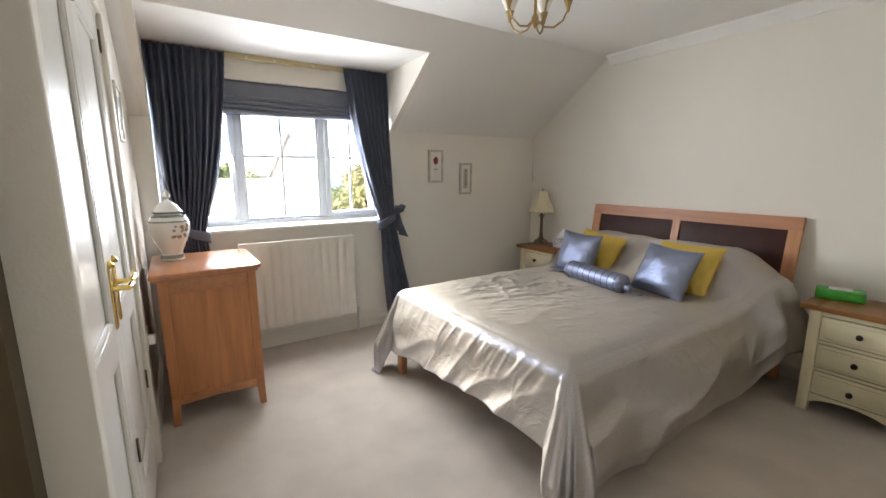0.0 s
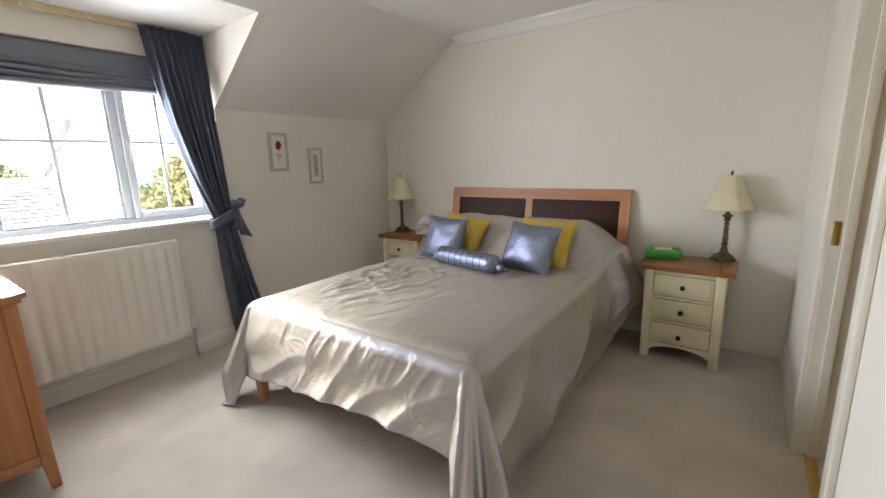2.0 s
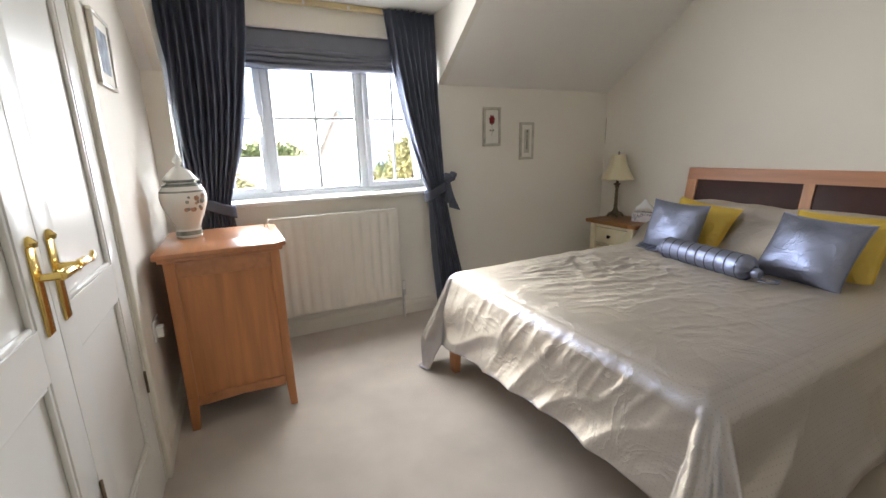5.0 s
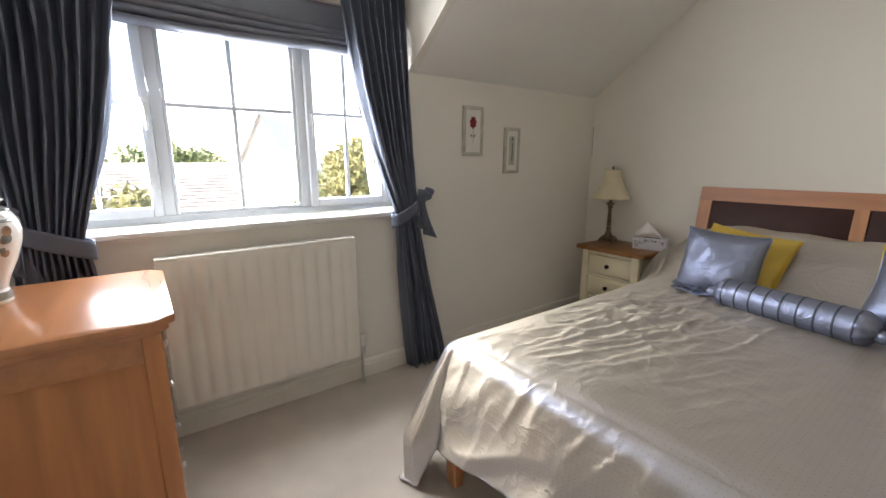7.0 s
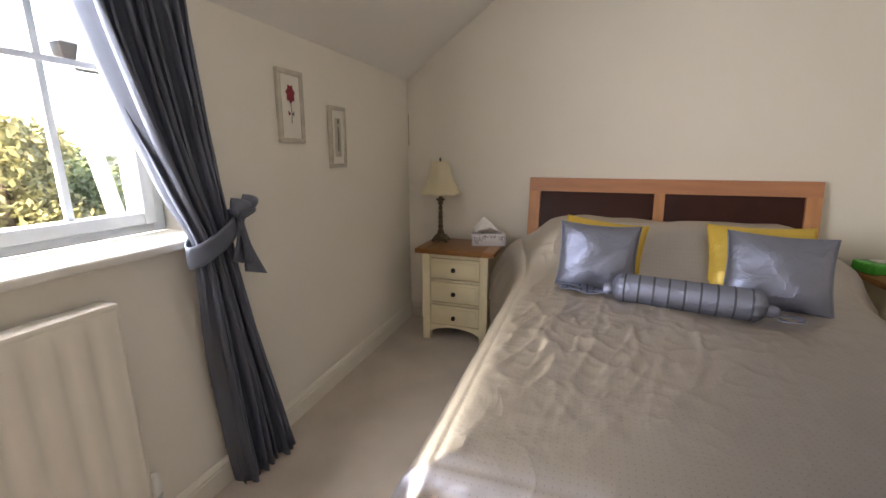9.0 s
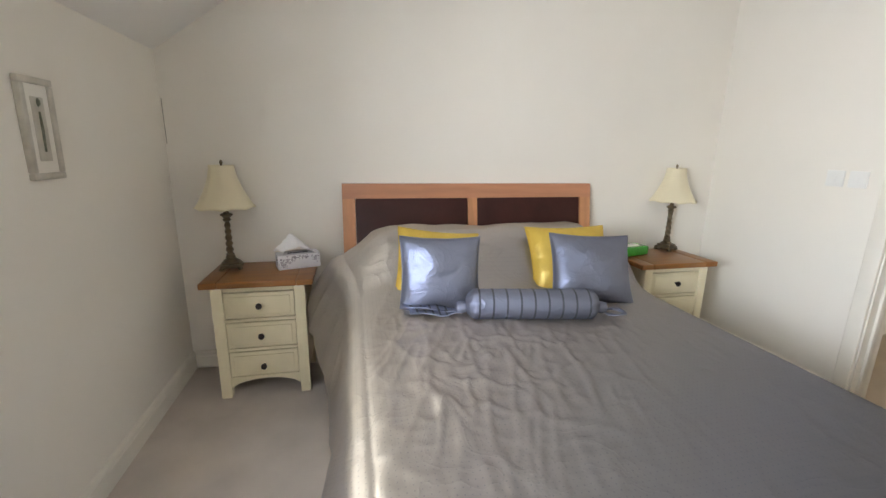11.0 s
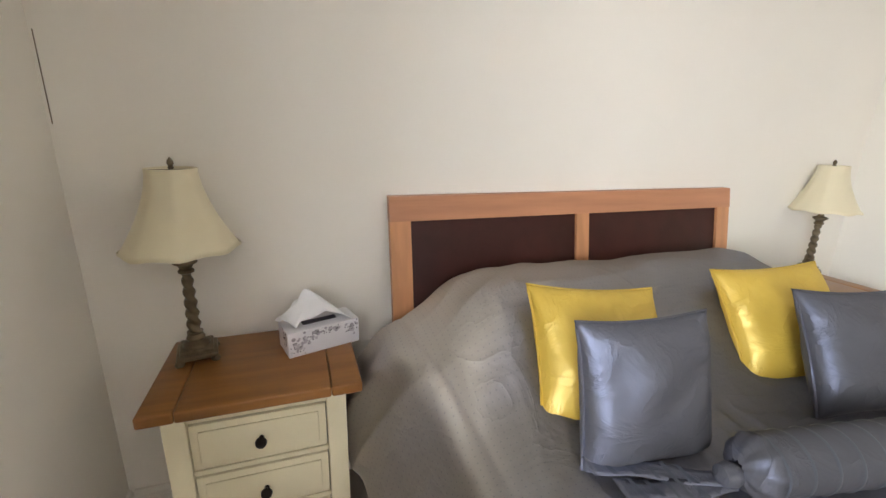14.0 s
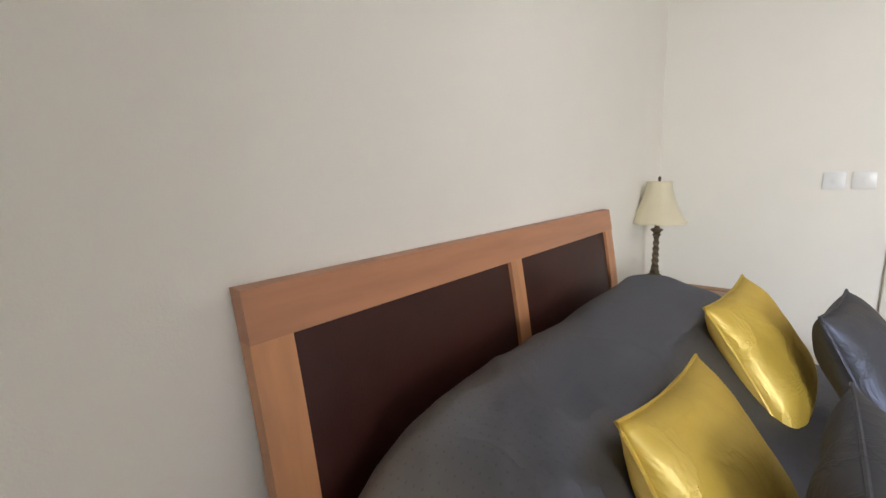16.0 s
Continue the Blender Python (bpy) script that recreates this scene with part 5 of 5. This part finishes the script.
# ---- ceiling light ----
cl = thing("ceiling_light", 1.72, 1.80, H, "antique brass ceiling light with curved arms and glass shades", "ceiling light")
part("rose", lathe([(0.06, 0.0), (0.06, -0.012), (0.045, -0.025), (0.012, -0.035), (0.01, -0.06)], 24), OLDBRASS, cl)
part("stem", lathe([(0.008, -0.05), (0.008, -0.22), (0.018, -0.235), (0.02, -0.26), (0.008, -0.285), (0.004, -0.295)], 16), OLDBRASS, cl)
for k in range(5):
    a = 2 * math.pi * k / 5 + 0.5
    c, s = math.cos(a), math.sin(a)
    pts = [(0.01, -0.25), (0.05, -0.29), (0.10, -0.295), (0.145, -0.265), (0.165, -0.22)]
    arm = part("arm", tube([(r * c, r * s, z) for r, z in pts], 0.005, 8), OLDBRASS, cl, "thin curved brass arm")
    part("cup", lathe([(0.006, -0.225), (0.012, -0.2), (0.024, -0.165)], 14, None, 0.17 * c, 0.17 * s), OLDBRASS, arm, "brass cone cup")
    part("glass_shade", lathe([(0.022, -0.166), (0.045, -0.11), (0.05, -0.075), (0.047, -0.075), (0.041, -0.11), (0.018, -0.16)], 18, None, 0.17 * c, 0.17 * s), FROST, arm, "frosted glass shade")

# ---- next room ----
# unseen fill light, added to warm the walls beyond the doorway
lp = bpy.data.lights.new("next_room_fill", "POINT")
lp.energy, lp.color, lp.shadow_soft_size = 0.4, (1.0, 0.78, 0.42), 0.08
lpo = new("next_room_fill", lp)
lpo.location = (1.5, -1.3, 2.1)

# ---- outdoors ----
GZ = -2.75
structure("ground", sheet(3, 3, lambda u, v: (-900 + 1800 * u, -900 + 3300 * v, GZ)), GRASS, "green lawn and gardens outside", "ground")
structure("house_outer_wall", box(-3.5, 6.5, 4.03, 4.15, GZ, 0.6), BRICK, "brick outer wall below the window", "wall")
structure("pavement", box(-9, 9, 9.5, 12.6, GZ, GZ + 0.06), ROOFT, "pale paved drive", "pavement")


def tiled_roof(name, parent, p0, p1, q0, q1, rows, cols, material=None):
    """Rows of lapped tiles between an eave line p0-p1 and a ridge line q0-q1."""
    p0, p1, q0, q1 = (Vector(v) for v in (p0, p1, q0, q1))
    bm = bmesh.new()
    nrm = (p1 - p0).cross(q0 - p0).normalized()
    for i in range(rows):
        a, b = i / rows, (i + 1.12) / rows
        e0, e1, f0, f1 = p0.lerp(q0, a), p1.lerp(q1, a), p0.lerp(q0, min(b, 1)), p1.lerp(q1, min(b, 1))
        for j in range(cols):
            c, d = (j + 0.03) / cols, (j + 0.97) / cols
            lift = nrm * (0.03 + 0.008 * ((i * 7 + j * 13) % 5) / 5)
            bm.faces.new([bm.verts.new(v) for v in (e0.lerp(e1, c) + lift, e0.lerp(e1, d) + lift, f0.lerp(f1, d), f0.lerp(f1, c))])
    return part(name, bm, material or ROOFT, parent, smooth=0)


def garage():
    t = thing("bungalow", 0.0, 15.5, GZ, "low pale-roofed bungalow across the gardens", "house")
    ez, rz = -0.35 - GZ, 1.15 - GZ
    part("wall", box(-6.0, 3.0, -1.8, 5.5, 0, ez + 0.05), WHITER, t)
    bm = prism([(-2.2, ez), (6.0, ez), (1.9, rz - 0.03)], "x", -6.3, 3.3)
    part("roof", bm, ROOFT, t, "pale tiled pitched roof")
    tiled_roof("roof_tiles", t, (-6.3, -2.22, ez), (3.35, -2.22, ez), (-6.3, 1.9, rz), (3.35, 1.9, rz), 18, 46)
    part("ridge", tube([(-6.3, 1.9, rz), (3.35, 1.9, rz)], 0.09, 8), ROOFT, t)
    part("gutter", tube([(-6.3, -2.3, ez - 0.02), (3.35, -2.3, ez - 0.02)], 0.06, 8), UPVC, t, "white gutter")
    part("bargeboard", prism([(-2.3, ez - 0.1), (1.9, rz - 0.08), (6.0, ez - 0.1), (6.0, ez + 0.05), (1.9, rz + 0.08), (-2.3, ez + 0.05)], "x", 3.3, 3.36), UPVC, t, "white bargeboard")
    for x in (-4.2, -1.8, 0.8):
        w = part("window", box(x - 0.6, x + 0.6, -1.83, -1.79, 0.9, 1.9, 0.01), UPVC, t)
        part("pane", box(x - 0.52, x - 0.03, -1.84, -1.825, 0.98, 1.82), UNLIT, w)
        part("pane", box(x + 0.03, x + 0.52, -1.84, -1.825, 0.98, 1.82), UNLIT, w)
    return t


garage()
gh = thing("house", 7.87, 29.1, GZ, "tall pale rendered house with a steep gable roof", "house", rz=60)
hz = 3.1
part("wall", prism([(-1.7, 0), (1.7, 0), (1.7, hz), (0, hz + 3.4), (-1.7, hz)], "x", -3.6, 6), RENDER, gh, "pale rendered gable wall")
for s_ in (-1, 1):
    tiled_roof("roof", gh, (-3.8, 1.9 * s_, hz - 0.35), (6.2, 1.9 * s_, hz - 0.35), (-3.8, 0, hz + 3.5), (6.2, 0, hz + 3.5), 20, 40, SUNLIT_TILE)


def tree(x, y, h, r, leaf_m, label, seed, n=2600, trunk=0.28, leaf=0.1, squash=1.0):
    rnd = random.Random(seed)
    t = thing("tree", x, y, GZ, label, "tree")
    bm = tube([(0, 0, 0), (0.05, 0.03, h * trunk), (0.02, -0.05, h * 0.6), (0.08, 0, h * 0.85)], [0.11, 0.09, 0.06, 0.02], 8)
    lumps = []
    for k in range(16):
        a, q = rnd.uniform(0, 6.28), rnd.uniform(0.25, 1.0)
        p = Vector((r * q * math.cos(a) * 0.75, r * q * math.sin(a) * 0.75, h * rnd.uniform(trunk + 0.05, 0.9)))
        lumps.append((p, r * rnd.uniform(0.28, 0.5)))
        tube([(0.04, 0, max(0.3, p.z - r * 0.6)), tuple(p * 0.6 + Vector((0, 0, p.z * 0.35))), tuple(p)], [0.04, 0.025, 0.008], 6, bm=bm)
    part("trunk", bm, BARK, t)
    vs, fs = [], []
    for k in range(n):
        c, lr = lumps[rnd.randrange(len(lumps))]
        d = Vector((rnd.gauss(0, 1), rnd.gauss(0, 1), rnd.gauss(0, 1) * squash)).normalized() * lr * rnd.uniform(0.5, 1.1)
        p = c + d
        p.z = max(0.15, p.z)
        u = Vector((rnd.gauss(0, 1), rnd.gauss(0, 1), rnd.gauss(0, 1))).normalized()
        v = u.cross(Vector((rnd.gauss(0, 1), rnd.gauss(0, 1), rnd.gauss(0, 1)))).normalized()
        s1, s2 = leaf * rnd.uniform(0.6, 1.3), leaf * rnd.uniform(0.3, 0.6)
        i = len(vs)
        vs += [p - u * s1, p + v * s2, p + u * s1, p - v * s2]
        fs.append((i, i + 1, i + 2, i + 3))
    me = bpy.data.meshes.new("crown")
    me.from_pydata(vs, [], fs)
    me.materials.append(leaf_m)
    cr = new("crown", me)
    cr.parent = t
    return t


tree(4.3, 10.6, 4.7, 1.25, LEAFY, "yellow-green leafy garden tree close to the house", 1, 9000, 0.2, 0.075)
tree(5.5, 11.6, 4.5, 1.3, LEAF, "green leafy garden tree", 2, 8000, 0.2, 0.08)
tree(5.0, 14.0, 3.6, 1.2, LEAF, "green garden shrub beside the bungalow", 3, 7000, 0.1, 0.09)
tree(-0.2, 13.0, 3.6, 1.1, LEAFY, "brownish autumn garden shrub", 4, 7000, 0.1, 0.08)
tree(-2.6, 14.0, 4.1, 1.4, LEAFY, "brownish autumn garden tree", 5, 7000, 0.15, 0.08)
for k, (x, y, h) in enumerate(((-3, 36, 4.7), (1.5, 38, 5.0), (5.0, 37, 5.4), (9, 40, 5.0), (15, 36, 5.2), (20, 40, 5.6), (-10, 40, 5.2))):
    tree(x, y, h, 2.6, LEAF, "distant green garden tree", 10 + k, 4000, 0.1, 0.22, 0.7)

hp = thing("rainwater_hopper", 1.735, 4.26, 1.62, "dark grey rainwater hopper under a white gutter", "rainwater hopper")
part("hopper", prism([(-0.015, -0.05), (0.02, -0.05), (0.042, 0.04), (-0.03, 0.04)], "y", -0.03, 0.03, 0.006), DARKKNOB, hp)
part("gutter", tube([(0.02, 0, 0.06), (0.14, 0.04, 0.2), (0.5, 0.1, 0.42)], 0.035, 10), UPVC, hp, "white gutter pipe")
part("bracket", box(0.03, 0.2, -0.02, 0.06, -0.05, -0.03, 0.004), DARKKNOB, hp)
part("downpipe", tube([(0, 0, -0.06), (0, -0.05, -0.3), (0, -0.17, -0.75), (0, -0.17, -4.3)], 0.03, 10), UPVC, hp, "white downpipe")
